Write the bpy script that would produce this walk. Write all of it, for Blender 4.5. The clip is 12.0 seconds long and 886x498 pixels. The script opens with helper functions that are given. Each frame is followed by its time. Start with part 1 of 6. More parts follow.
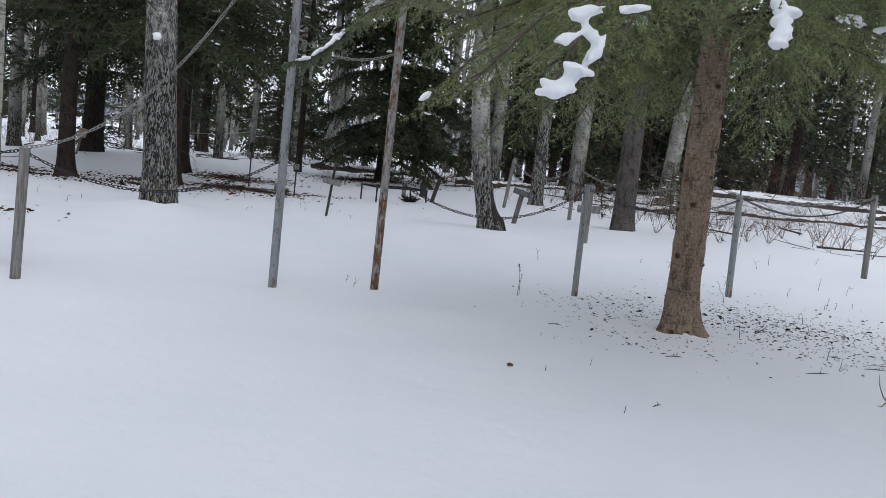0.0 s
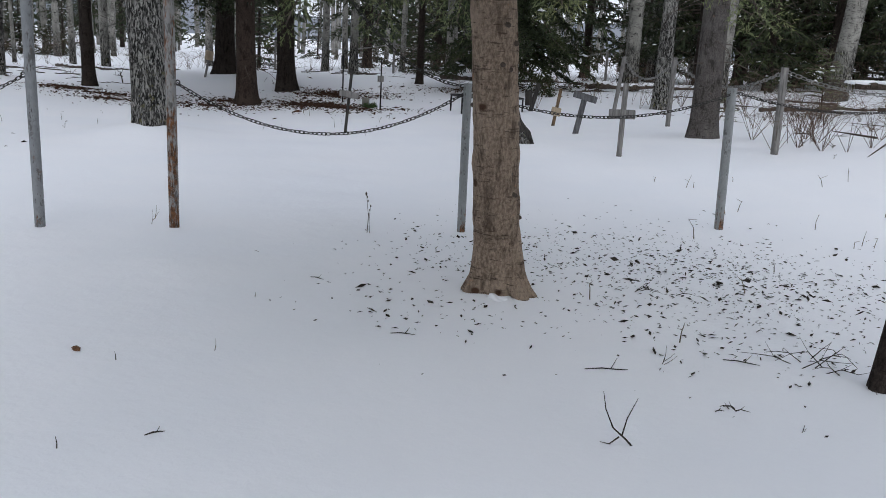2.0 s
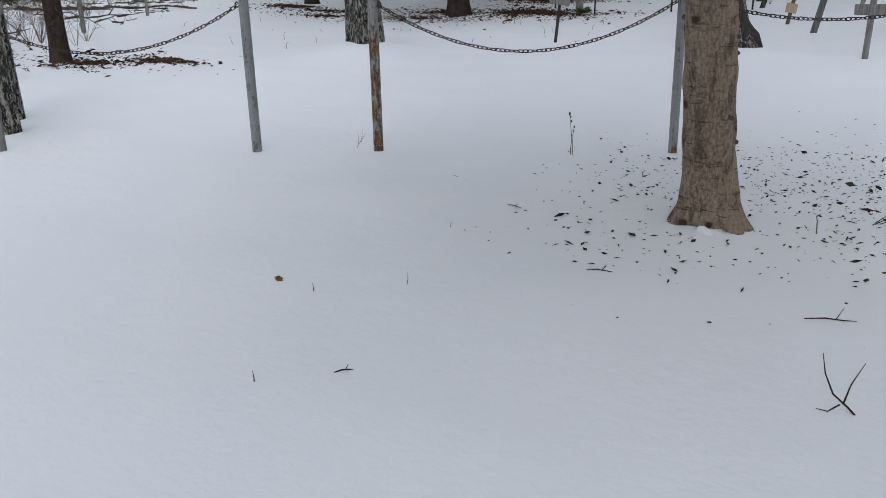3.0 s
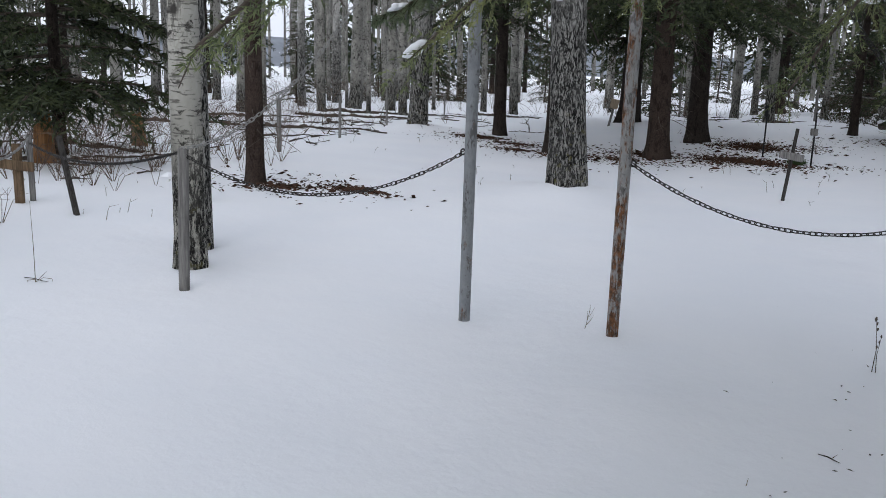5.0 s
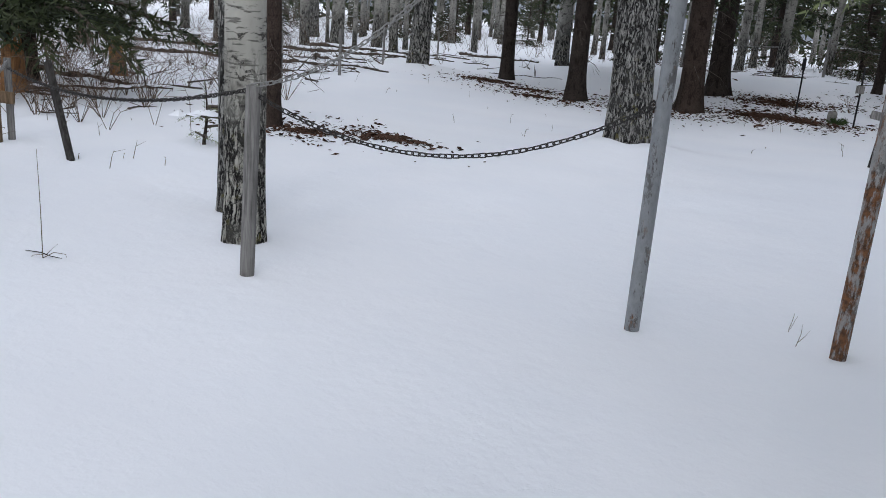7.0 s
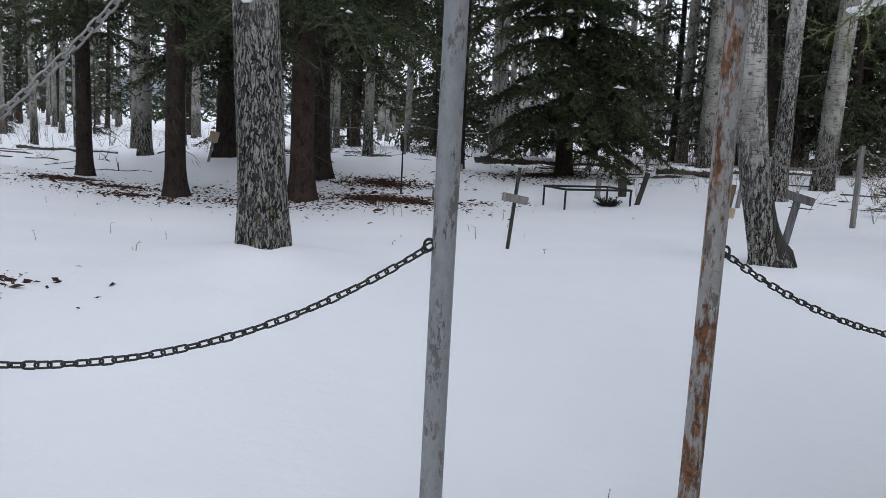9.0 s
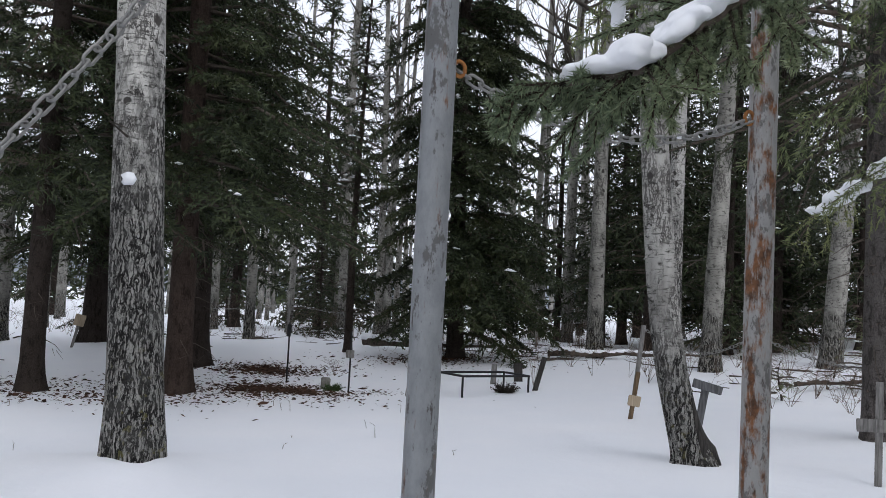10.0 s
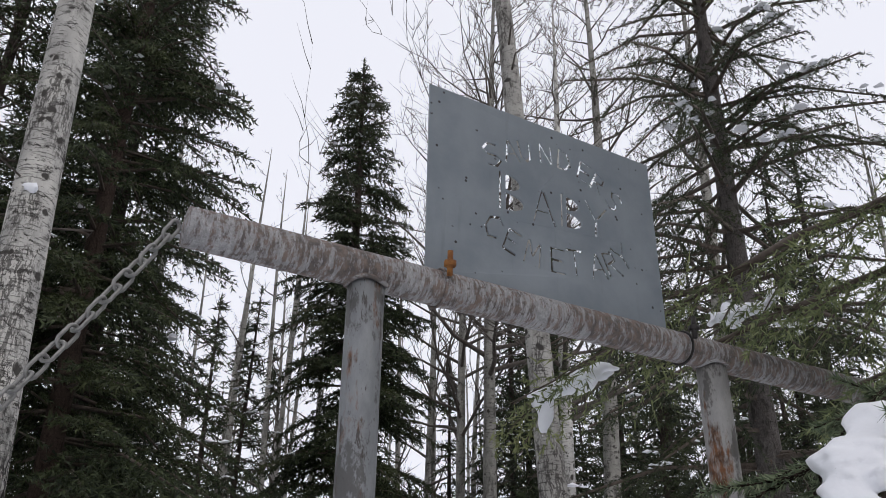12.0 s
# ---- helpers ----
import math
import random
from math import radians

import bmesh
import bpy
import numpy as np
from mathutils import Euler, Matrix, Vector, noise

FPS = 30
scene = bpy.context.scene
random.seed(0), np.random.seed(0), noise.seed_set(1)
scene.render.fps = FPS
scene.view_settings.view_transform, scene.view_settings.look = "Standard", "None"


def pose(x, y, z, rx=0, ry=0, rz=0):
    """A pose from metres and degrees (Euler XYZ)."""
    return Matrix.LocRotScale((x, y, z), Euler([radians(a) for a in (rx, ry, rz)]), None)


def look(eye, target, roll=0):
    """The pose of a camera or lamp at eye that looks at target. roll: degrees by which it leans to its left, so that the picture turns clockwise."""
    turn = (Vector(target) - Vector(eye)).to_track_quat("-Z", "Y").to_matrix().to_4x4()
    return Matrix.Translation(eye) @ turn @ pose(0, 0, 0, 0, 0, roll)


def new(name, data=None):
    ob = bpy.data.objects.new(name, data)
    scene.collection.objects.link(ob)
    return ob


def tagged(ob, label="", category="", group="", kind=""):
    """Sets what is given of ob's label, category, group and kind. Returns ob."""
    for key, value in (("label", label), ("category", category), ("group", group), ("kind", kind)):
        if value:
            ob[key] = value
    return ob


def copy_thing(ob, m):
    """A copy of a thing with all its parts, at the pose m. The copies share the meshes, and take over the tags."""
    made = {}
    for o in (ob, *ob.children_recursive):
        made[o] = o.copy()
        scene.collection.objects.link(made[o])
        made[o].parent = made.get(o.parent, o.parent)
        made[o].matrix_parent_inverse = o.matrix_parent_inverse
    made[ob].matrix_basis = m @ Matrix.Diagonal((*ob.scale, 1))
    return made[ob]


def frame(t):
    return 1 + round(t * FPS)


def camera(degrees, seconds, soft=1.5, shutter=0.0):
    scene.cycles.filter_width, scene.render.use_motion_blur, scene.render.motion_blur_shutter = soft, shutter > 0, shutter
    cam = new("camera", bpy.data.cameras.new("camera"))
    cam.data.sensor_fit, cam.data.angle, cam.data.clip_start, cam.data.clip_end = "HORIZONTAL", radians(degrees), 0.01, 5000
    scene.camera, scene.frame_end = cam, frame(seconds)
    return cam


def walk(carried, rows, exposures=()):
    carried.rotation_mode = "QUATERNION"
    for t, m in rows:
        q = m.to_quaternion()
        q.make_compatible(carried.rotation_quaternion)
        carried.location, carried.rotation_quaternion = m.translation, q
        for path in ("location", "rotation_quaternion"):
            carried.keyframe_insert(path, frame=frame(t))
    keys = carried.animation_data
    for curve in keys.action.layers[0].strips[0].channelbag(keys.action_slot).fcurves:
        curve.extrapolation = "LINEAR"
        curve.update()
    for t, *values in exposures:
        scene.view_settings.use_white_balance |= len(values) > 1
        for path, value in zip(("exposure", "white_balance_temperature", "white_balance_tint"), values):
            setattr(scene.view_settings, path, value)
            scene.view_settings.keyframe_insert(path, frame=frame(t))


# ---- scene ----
cam = camera(55.8, 12.0, soft=0.7)
PATH = [
    (0, (0.321, 0.237, 1.227), (0.227, 2.222, 1.006), 6.4),
    (0.5, (1.198, 0.902, 1.273), (0.89, 2.861, 1.019), 5.4),
    (1, (2.162, 1.666, 1.358), (1.792, 3.613, 1.088), 5.1),
    (1.5, (2.851, 2.264, 1.373), (2.316, 4.148, 0.973), 4.1),
    (2, (3.157, 2.554, 1.369), (2.527, 4.393, 0.895), 3.0),
    (2.5, (3.253, 2.711, 1.393), (2.242, 4.336, 0.815), -0.5),
    (3, (3.151, 2.786, 1.434), (2.099, 4.338, 0.74), -1.0),
    (3.5, (2.929, 3.054, 1.542), (1.806, 4.581, 0.904), -1.7),
    (5.5, (1.669, 3.519, 1.481), (0.19, 4.805, 1.087), 2.7),
    (6, (1.243, 3.664, 1.427), (-0.315, 4.835, 0.976), 1.8),
    (6.5, (0.797, 3.631, 1.334), (-0.704, 4.85, 0.826), 2.3),
    (7, (0.385, 3.66, 1.358), (-0.888, 5.103, 0.813), 4.4),
    (7.5, (0.074, 3.883, 1.358), (-0.882, 5.561, 0.837), 4.0),
    (9.5, (-1.029, 4.951, 1.439), (-1.377, 6.915, 1.297), 3.1),
    (10, (-1.171, 5.274, 1.52), (-1.38, 7.258, 1.65), 2.9),
    (10.5, (-1.233, 5.522, 1.626), (-1.367, 7.481, 2.006), 2.1),
    (11, (-1.269, 5.618, 1.732), (-1.307, 7.534, 2.304), 0.9),
    (11.5, (-1.265, 5.608, 1.797), (-1.255, 7.46, 2.552), 0.8),
    (12, (-1.28, 5.598, 1.827), (-1.232, 7.394, 2.706), 0.8),
]
walk(cam, [(t, look(eye, target, roll)) for t, eye, target, roll in PATH],
     exposures=[(0.0, -0.06, 6250, 11), (1.5, -0.08, 6250, 11), (3.5, -0.10, 6300, 9), (5.5, -0.12, 6230, 11), (7.5, -0.04, 6200, 11), (9.5, -0.02, 6230, 11), (10.0, 0.0, 6300, 12), (10.5, 0.16, 6450, 13), (11.0, 0.3, 6550, 13), (11.5, 0.06, 6550, 13), (12.0, -0.2, 6550, 14)])


# ---- world, light ----
world = bpy.data.worlds.new("overcast_sky")
scene.world = world
world.use_nodes = True
wn = world.node_tree
wn.nodes.clear()
sky = wn.nodes.new("ShaderNodeTexSky")
sky.sky_type, sky.sun_disc = "NISHITA", False
sky.sun_elevation, sky.sun_rotation = radians(32), radians(150)
sky.air_density, sky.dust_density, sky.ozone_density = 1.0, 6.0, 1.0
grey = wn.nodes.new("ShaderNodeHueSaturation")
grey.inputs["Saturation"].default_value = 0.22
wn.links.new(sky.outputs[0], grey.inputs["Color"])
veil = wn.nodes.new("ShaderNodeMix")
veil.data_type = "RGBA"
veil.inputs["Factor"].default_value = 0.8
wn.links.new(grey.outputs[0], veil.inputs["A"])
veil.inputs["B"].default_value = (11.5, 12.0, 13.0, 1)
back = wn.nodes.new("ShaderNodeBackground")
back.inputs["Strength"].default_value = 0.1
wn.links.new(veil.outputs["Result"], back.inputs["Color"])
wout = wn.nodes.new("ShaderNodeOutputWorld")
wn.links.new(back.outputs[0], wout.inputs["Surface"])

sun = new("sun", bpy.data.lights.new("sun", "SUN"))
sun.data.energy, sun.data.angle, sun.data.color = 0.6, radians(40), (1.0, 0.97, 0.93)
sun.matrix_world = look((0, 0, 30), (0 + 17 * math.sin(radians(150 - 180)), 17 * math.cos(radians(150 - 180)), 30 - 12))


# ---- materials ----
class Nodes:
    """A small shorthand for building node materials."""

    def __init__(self, name):
        self.mat = bpy.data.materials.new(name)
        self.mat.use_nodes = True
        self.t = self.mat.node_tree
        self.t.nodes.clear()
        self.bsdf = self.t.nodes.new("ShaderNodeBsdfPrincipled")
        out = self.t.nodes.new("ShaderNodeOutputMaterial")
        self.t.links.new(self.bsdf.outputs[0], out.inputs[0])
        self.co = self.t.nodes.new("ShaderNodeTexCoord").outputs["Object"]

    def link(self, a, b):
        if isinstance(a, (int, float)):
            b.default_value = a
        elif isinstance(a, tuple):
            b.default_value = (*a, 1) if len(a) == 3 and len(b.default_value) == 4 else a
        else:
            self.t.links.new(a, b)

    def scaled(self, sx, sy, sz, co=None):
        m = self.t.nodes.new("ShaderNodeMapping")
        m.inputs["Scale"].default_value = (sx, sy, sz)
        self.link(co or self.co, m.inputs["Vector"])
        return m.outputs[0]

    def noise(self, scale, co=None, detail=5, rough=0.6):
        n = self.t.nodes.new("ShaderNodeTexNoise")
        n.inputs["Scale"].default_value, n.inputs["Detail"].default_value, n.inputs["Roughness"].default_value = scale, detail, rough
        self.link(co or self.co, n.inputs["Vector"])
        return n.outputs[0]

    def cells(self, scale, co=None, feature="F1"):
        n = self.t.nodes.new("ShaderNodeTexVoronoi")
        n.feature = feature
        n.inputs["Scale"].default_value = scale
        self.link(co or self.co, n.inputs["Vector"])
        return n.outputs["Distance"]

    def math(self, op, a, b=0.0):
        n = self.t.nodes.new("ShaderNodeMath")
        n.operation = op
        self.link(a, n.inputs[0])
        self.link(b, n.inputs[1])
        return n.outputs[0]

    def step(self, v, a, b, lo=0.0, hi=1.0):
        n = self.t.nodes.new("ShaderNodeMapRange")
        n.interpolation_type = "SMOOTHSTEP"
        self.link(v, n.inputs["Value"])
        for k, x in (("From Min", a), ("From Max", b), ("To Min", lo), ("To Max", hi)):
            n.inputs[k].default_value = x
        return n.outputs[0]

    def mix(self, f, a, b):
        n = self.t.nodes.new("ShaderNodeMix")
        n.data_type = "RGBA"
        self.link(f, n.inputs["Factor"])
        self.link(a, n.inputs["A"])
        self.link(b, n.inputs["B"])
        return n.outputs["Result"]

    def axis(self, i):
        n = self.t.nodes.new("ShaderNodeSeparateXYZ")
        self.link(self.co, n.inputs[0])
        return n.outputs[i]

    def island(self):
        return self.t.nodes.new("ShaderNodeNewGeometry").outputs["Random Per Island"]

    def chance(self):
        return self.t.nodes.new("ShaderNodeObjectInfo").outputs["Random"]

    def bump(self, h, strength, dist=0.01):
        n = self.t.nodes.new("ShaderNodeBump")
        n.inputs["Strength"].default_value, n.inputs["Distance"].default_value = strength, dist
        self.link(h, n.inputs["Height"])
        self.link(n.outputs[0], self.bsdf.inputs["Normal"])

    def done(self, colour, rough=0.8, metal=0.0, spec=0.3):
        self.link(colour, self.bsdf.inputs["Base Color"])
        self.link(rough, self.bsdf.inputs["Roughness"])
        self.link(metal, self.bsdf.inputs["Metallic"])
        self.bsdf.inputs["Specular IOR Level"].default_value = spec
        return self.mat


def snow_material(name, fine):
    n = Nodes(name)
    big, mid, small = n.noise(0.6), n.noise(5.0, detail=6), n.noise(fine, detail=8, rough=0.7)
    crust = n.noise(26.0, n.scaled(1, 1.6, 1), detail=3)
    h = n.math("ADD", n.math("MULTIPLY", mid, 1.2), n.math("ADD", n.math("MULTIPLY", small, 0.12), n.math("MULTIPLY", crust, 0.16)))
    n.bump(h, 0.22, 0.03)
    tone = n.mix(n.step(big, 0.35, 0.65), (0.86, 0.88, 0.915), (0.89, 0.90, 0.925))
    tone = n.mix(n.step(small, 0.2, 0.8, 0.0, 0.35), tone, (0.82, 0.84, 0.88))
    return n.done(tone, 0.62, 0.0, 0.25)


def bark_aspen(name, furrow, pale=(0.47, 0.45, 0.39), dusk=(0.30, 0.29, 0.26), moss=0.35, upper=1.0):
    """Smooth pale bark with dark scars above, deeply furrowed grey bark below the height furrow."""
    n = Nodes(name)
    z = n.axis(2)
    patch = n.noise(3.0, n.scaled(1, 1, 0.5))
    smooth = n.mix(n.step(patch, 0.35, 0.68), tuple(min(0.6, c * upper) for c in dusk), tuple(min(0.6, c * upper) for c in pale))
    wob = n.t.nodes.new("ShaderNodeVectorMath")
    wob.operation = "MULTIPLY_ADD"
    swirl = n.t.nodes.new("ShaderNodeTexNoise")
    swirl.inputs["Scale"].default_value, swirl.inputs["Detail"].default_value = 9.0, 5
    n.link(n.co, swirl.inputs["Vector"])
    n.link(swirl.outputs["Color"], wob.inputs[0])
    wob.inputs[1].default_value = (0.07, 0.07, 0.16)
    n.link(n.co, wob.inputs[2])
    scar = n.step(n.noise(1.0, n.scaled(8, 8, 60), detail=4), 0.56, 0.62)
    big_scar = n.step(n.noise(1.0, n.scaled(6, 6, 17, wob.outputs[0]), detail=6, rough=0.75), 0.57, 0.61)
    eye = n.step(n.cells(1.0, n.scaled(4.5, 4.5, 4.2, wob.outputs[0])), 0.20, 0.12)
    dark = n.math("MAXIMUM", n.math("MULTIPLY", scar, 0.62), n.math("MAXIMUM", n.math("MULTIPLY", big_scar, 0.9), n.math("MULTIPLY", eye, 0.95)))
    smooth = n.mix(dark, smooth, (0.04, 0.036, 0.032))
    # long ridges between black splits that part and join, with small cross-cracks

    def split_lines(sx, sz, detail, thin):
        v = n.noise(1.0, n.scaled(sx, sx, sz, wob.outputs[0]), detail=detail, rough=0.6)
        return n.step(n.math("ABSOLUTE", n.math("SUBTRACT", v, 0.5)), 0.0, thin)

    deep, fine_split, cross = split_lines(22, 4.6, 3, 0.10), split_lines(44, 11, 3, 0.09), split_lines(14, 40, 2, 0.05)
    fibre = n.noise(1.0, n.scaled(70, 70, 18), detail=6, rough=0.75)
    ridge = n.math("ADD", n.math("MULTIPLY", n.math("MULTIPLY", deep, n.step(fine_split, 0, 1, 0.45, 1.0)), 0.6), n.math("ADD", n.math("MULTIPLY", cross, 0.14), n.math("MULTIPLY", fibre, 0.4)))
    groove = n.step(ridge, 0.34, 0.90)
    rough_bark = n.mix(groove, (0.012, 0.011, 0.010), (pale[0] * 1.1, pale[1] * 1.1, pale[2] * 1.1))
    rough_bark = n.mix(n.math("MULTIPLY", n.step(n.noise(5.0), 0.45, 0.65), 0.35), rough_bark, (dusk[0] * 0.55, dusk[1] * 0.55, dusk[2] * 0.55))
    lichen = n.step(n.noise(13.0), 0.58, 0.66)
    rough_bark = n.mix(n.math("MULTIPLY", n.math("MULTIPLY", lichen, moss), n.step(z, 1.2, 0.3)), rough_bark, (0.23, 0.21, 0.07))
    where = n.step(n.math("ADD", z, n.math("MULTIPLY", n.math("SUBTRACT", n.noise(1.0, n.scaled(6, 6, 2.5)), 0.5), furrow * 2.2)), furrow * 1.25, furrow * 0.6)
    h = n.mix(where, n.math("MULTIPLY", dark, -0.2), ridge)
    n.bump(h, 1.0, 0.04)
    split = n.math("MULTIPLY", n.step(ridge, 0.66, 0.40), n.step(n.noise(1.0, n.scaled(3, 3, 1.3)), 0.48, 0.60))
    smooth = n.mix(n.math("MULTIPLY", split, 0.8), smooth, (0.05, 0.046, 0.042))
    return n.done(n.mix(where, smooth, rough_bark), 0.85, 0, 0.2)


def bark_spruce(name, low, high, grain=1.0, knots=0.0):
    n = Nodes(name)
    warped = n.scaled(grain, grain, grain * 0.55)
    flake = n.cells(60.0, warped)
    edge = n.cells(60.0, warped, "DISTANCE_TO_EDGE")
    fine, wide, lines = n.noise(70.0, warped, 6, 0.7), n.noise(2.2), n.noise(1.0, n.scaled(9, 9, 55), 4)
    tone = n.mix(n.step(fine, 0.3, 0.7), low, high)
    tone = n.mix(n.step(wide, 0.42, 0.68, 0.0, 0.55), tone, (high[0] * 1.15, high[1] * 1.18, high[2] * 1.2))
    crack = n.step(edge, 0.06, 0.0)
    tone = n.mix(n.math("MULTIPLY", crack, 0.12 if knots else 0.45), tone, (low[0] * 0.3, low[1] * 0.3, low[2] * 0.3))
    tone = n.mix(n.step(lines, 0.60, 0.68, 0, 0.7), tone, (low[0] * 0.35, low[1] * 0.32, low[2] * 0.3))
    tone = n.mix(n.step(n.noise(11.0), 0.66, 0.74, 0, 0.5), tone, (high[0] * 1.5, high[1] * 1.0, high[2] * 0.7))
    plate = n.noise(1.0, n.scaled(14, 14, 5), 6, 0.7)
    tone = n.mix(n.step(plate, 0.50, 0.36, 0, 0.7), tone, (low[0] * 0.42, low[1] * 0.40, low[2] * 0.38))
    tone = n.mix(n.step(plate, 0.58, 0.72, 0, 0.55), tone, (high[0] * 1.3, high[1] * 1.3, high[2] * 1.3))
    if knots:
        wave = n.noise(9.0, None, 4)
        knot = n.step(n.math("ADD", n.cells(1.0, n.scaled(6.5, 6.5, 7.5)), n.math("MULTIPLY", wave, 0.25)), 0.34, 0.22)
        tone = n.mix(n.math("MULTIPLY", knot, knots), tone, (low[0] * 0.42, low[1] * 0.30, low[2] * 0.24))
        crease = n.step(n.noise(1.0, n.scaled(4, 4, 42), 6, 0.75), 0.58, 0.63)
        ember = n.step(n.cells(1.0, n.scaled(5.0, 5.0, 4.0)), 0.16, 0.07)
        tone = n.mix(n.math("MULTIPLY", ember, n.step(n.noise(45.0), 0.42, 0.55, 0.0, 0.8)), tone, (0.34, 0.13, 0.045))
        tone = n.mix(n.math("MULTIPLY", crease, knots * 0.8), tone, (low[0] * 0.38, low[1] * 0.36, low[2] * 0.34))
        plate = n.math("SUBTRACT", plate, n.math("MULTIPLY", crease, 0.6))
    fine = n.math("ADD", fine, plate)
    h = n.math("SUBTRACT", n.math("ADD", n.math("MULTIPLY", fine, 0.5), n.math("MULTIPLY", flake, -0.5)), n.math("MULTIPLY", crack, 0.15 if knots else 0.6))
    n.bump(h, 0.9, 0.025)
    return n.done(tone, 0.9, 0, 0.15)


def needle_material(name, dark, light):
    n = Nodes(name)
    tone = n.mix(n.island(), dark, light)
    tone = n.mix(n.step(n.noise(1.1), 0.45, 0.7, 0, 0.45), tone, (light[0] * 1.25, light[1] * 1.05, light[2] * 0.8))
    tone = n.mix(n.math("MULTIPLY", n.chance(), 0.25), tone, dark)
    return n.done(tone, 0.6, 0, 0.25)


def wood_material(name, low, high, size=1.0):
    n = Nodes(name)
    grain = n.noise(1.0, n.scaled(60 * size, 60 * size, 4 * size), 6, 0.65)
    blot = n.noise(7.0 * size)
    tone = n.mix(n.step(grain, 0.3, 0.7), low, high)
    tone = n.mix(n.step(blot, 0.5, 0.72, 0, 0.5), tone, (low[0] * 0.6, low[1] * 0.6, low[2] * 0.6))
    n.bump(grain, 0.6, 0.006)
    return n.done(tone, 0.85, 0, 0.2)


def pipe_material(name, rust_from, base=(0.27, 0.285, 0.30), dirt_from=0.60, foot=(0.0, 1.0)):
    """Weathered grey paint over steel pipe, with rust in streaks and flakes; more rust with a lower rust_from."""
    n = Nodes(name)
    streak = n.noise(1.0, n.scaled(30, 30, 7), 6, 0.7)
    flake = n.noise(34.0, n.scaled(1, 1, 0.45), 6, 0.7)
    wide = n.noise(3.0, n.scaled(1, 1, 0.6))
    worn = n.math("ADD", n.math("MULTIPLY", streak, 0.5), n.math("ADD", n.math("MULTIPLY", flake, 0.3), n.math("MULTIPLY", wide, 0.35)))
    worn = n.math("ADD", worn, n.step(n.axis(2), foot[1], foot[1] * 0.25, 0.0, foot[0]))
    rust = n.step(worn, rust_from - 0.015, rust_from + 0.075)
    paint = n.mix(n.step(flake, 0.3, 0.7), (base[0] * 0.86, base[1] * 0.86, base[2] * 0.87), (base[0] * 1.18, base[1] * 1.18, base[2] * 1.17))
    dirt = n.step(n.noise(15.0, n.scaled(1, 1, 0.5), 7, 0.75), dirt_from, dirt_from + 0.05)
    paint = n.mix(n.math("MULTIPLY", dirt, 0.75), paint, (0.07, 0.065, 0.06))
    scratch = n.step(n.noise(1.0, n.scaled(52, 52, 9), 6, 0.75), 0.605, 0.635)
    paint = n.mix(n.math("MULTIPLY", scratch, 0.85), paint, (0.05, 0.04, 0.035))
    rusty = n.mix(n.step(n.noise(38.0), 0.3, 0.7), (0.050, 0.028, 0.017), (0.21, 0.092, 0.040))
    n.bump(n.math("SUBTRACT", flake, n.math("MULTIPLY", rust, 0.3)), 0.35, 0.004)
    return n.done(n.mix(rust, paint, rusty), n.step(rust, 0, 1, 0.5, 0.9), 0.0, 0.4)


def plain(name, a, b, scale=20.0, rough=0.8, metal=0.0, bump=0.3):
    n = Nodes(name)
    v = n.noise(scale)
    wide = n.noise(scale * 0.15)
    n.bump(v, bump, 0.004)
    tone = n.mix(n.step(v, 0.3, 0.7), a, b)
    return n.done(n.mix(n.step(wide, 0.4, 0.7, 0, 0.4), tone, (a[0] * 0.7, a[1] * 0.7, a[2] * 0.7)), rough, metal)


def litter_material(name, a, b):
    n = Nodes(name)
    return n.done(n.mix(n.island(), a, b), 0.9, 0, 0.1)


def sign_material():
    n = Nodes("grey_sheet_paint")
    wide, fine = n.noise(6.0), n.noise(120.0, None, 4)
    pit = n.step(n.cells(34.0), 0.135, 0.085)
    keep = n.step(n.noise(30.0), 0.42, 0.48)
    tone = n.mix(n.step(wide, 0.3, 0.7), (0.20, 0.23, 0.26), (0.27, 0.30, 0.325))
    tone = n.mix(n.math("MULTIPLY", pit, keep), tone, (0.035, 0.03, 0.03))
    streak = n.step(n.noise(1.0, n.scaled(40, 40, 4)), 0.58, 0.75, 0, 0.3)
    tone = n.mix(streak, tone, (0.16, 0.18, 0.19))
    n.bump(fine, 0.15, 0.002)
    return n.done(tone, 0.55, 0.0, 0.4)


def frosted_bar():
    """Pale paint under rime, with dull brown rust in short streaks round the pipe."""
    n = Nodes("crossbar_paint")
    streak = n.noise(1.0, n.scaled(24, 24, 110), 6, 0.75)
    speck = n.noise(85.0, None, 4, 0.7)
    wide = n.noise(2.6, n.scaled(1, 1, 1.4))
    rime = n.mix(n.step(speck, 0.35, 0.65), (0.30, 0.295, 0.295), (0.50, 0.495, 0.50))
    worn = n.math("ADD", n.math("MULTIPLY", streak, 0.5), n.math("ADD", n.math("MULTIPLY", speck, 0.34), n.math("MULTIPLY", wide, 0.4)))
    rust = n.step(worn, 0.565, 0.655)
    rusty = n.mix(n.step(n.noise(50.0), 0.35, 0.65), (0.062, 0.044, 0.036), (0.19, 0.125, 0.09))
    orange = n.step(n.noise(9.0), 0.66, 0.72)
    rusty = n.mix(n.math("MULTIPLY", orange, 0.7), rusty, (0.30, 0.12, 0.05))
    n.bump(n.math("ADD", speck, n.math("MULTIPLY", streak, 0.6)), 0.7, 0.006)
    return n.done(n.mix(n.math("MULTIPLY", rust, 0.82), rime, rusty), 0.8, 0.0, 0.3)


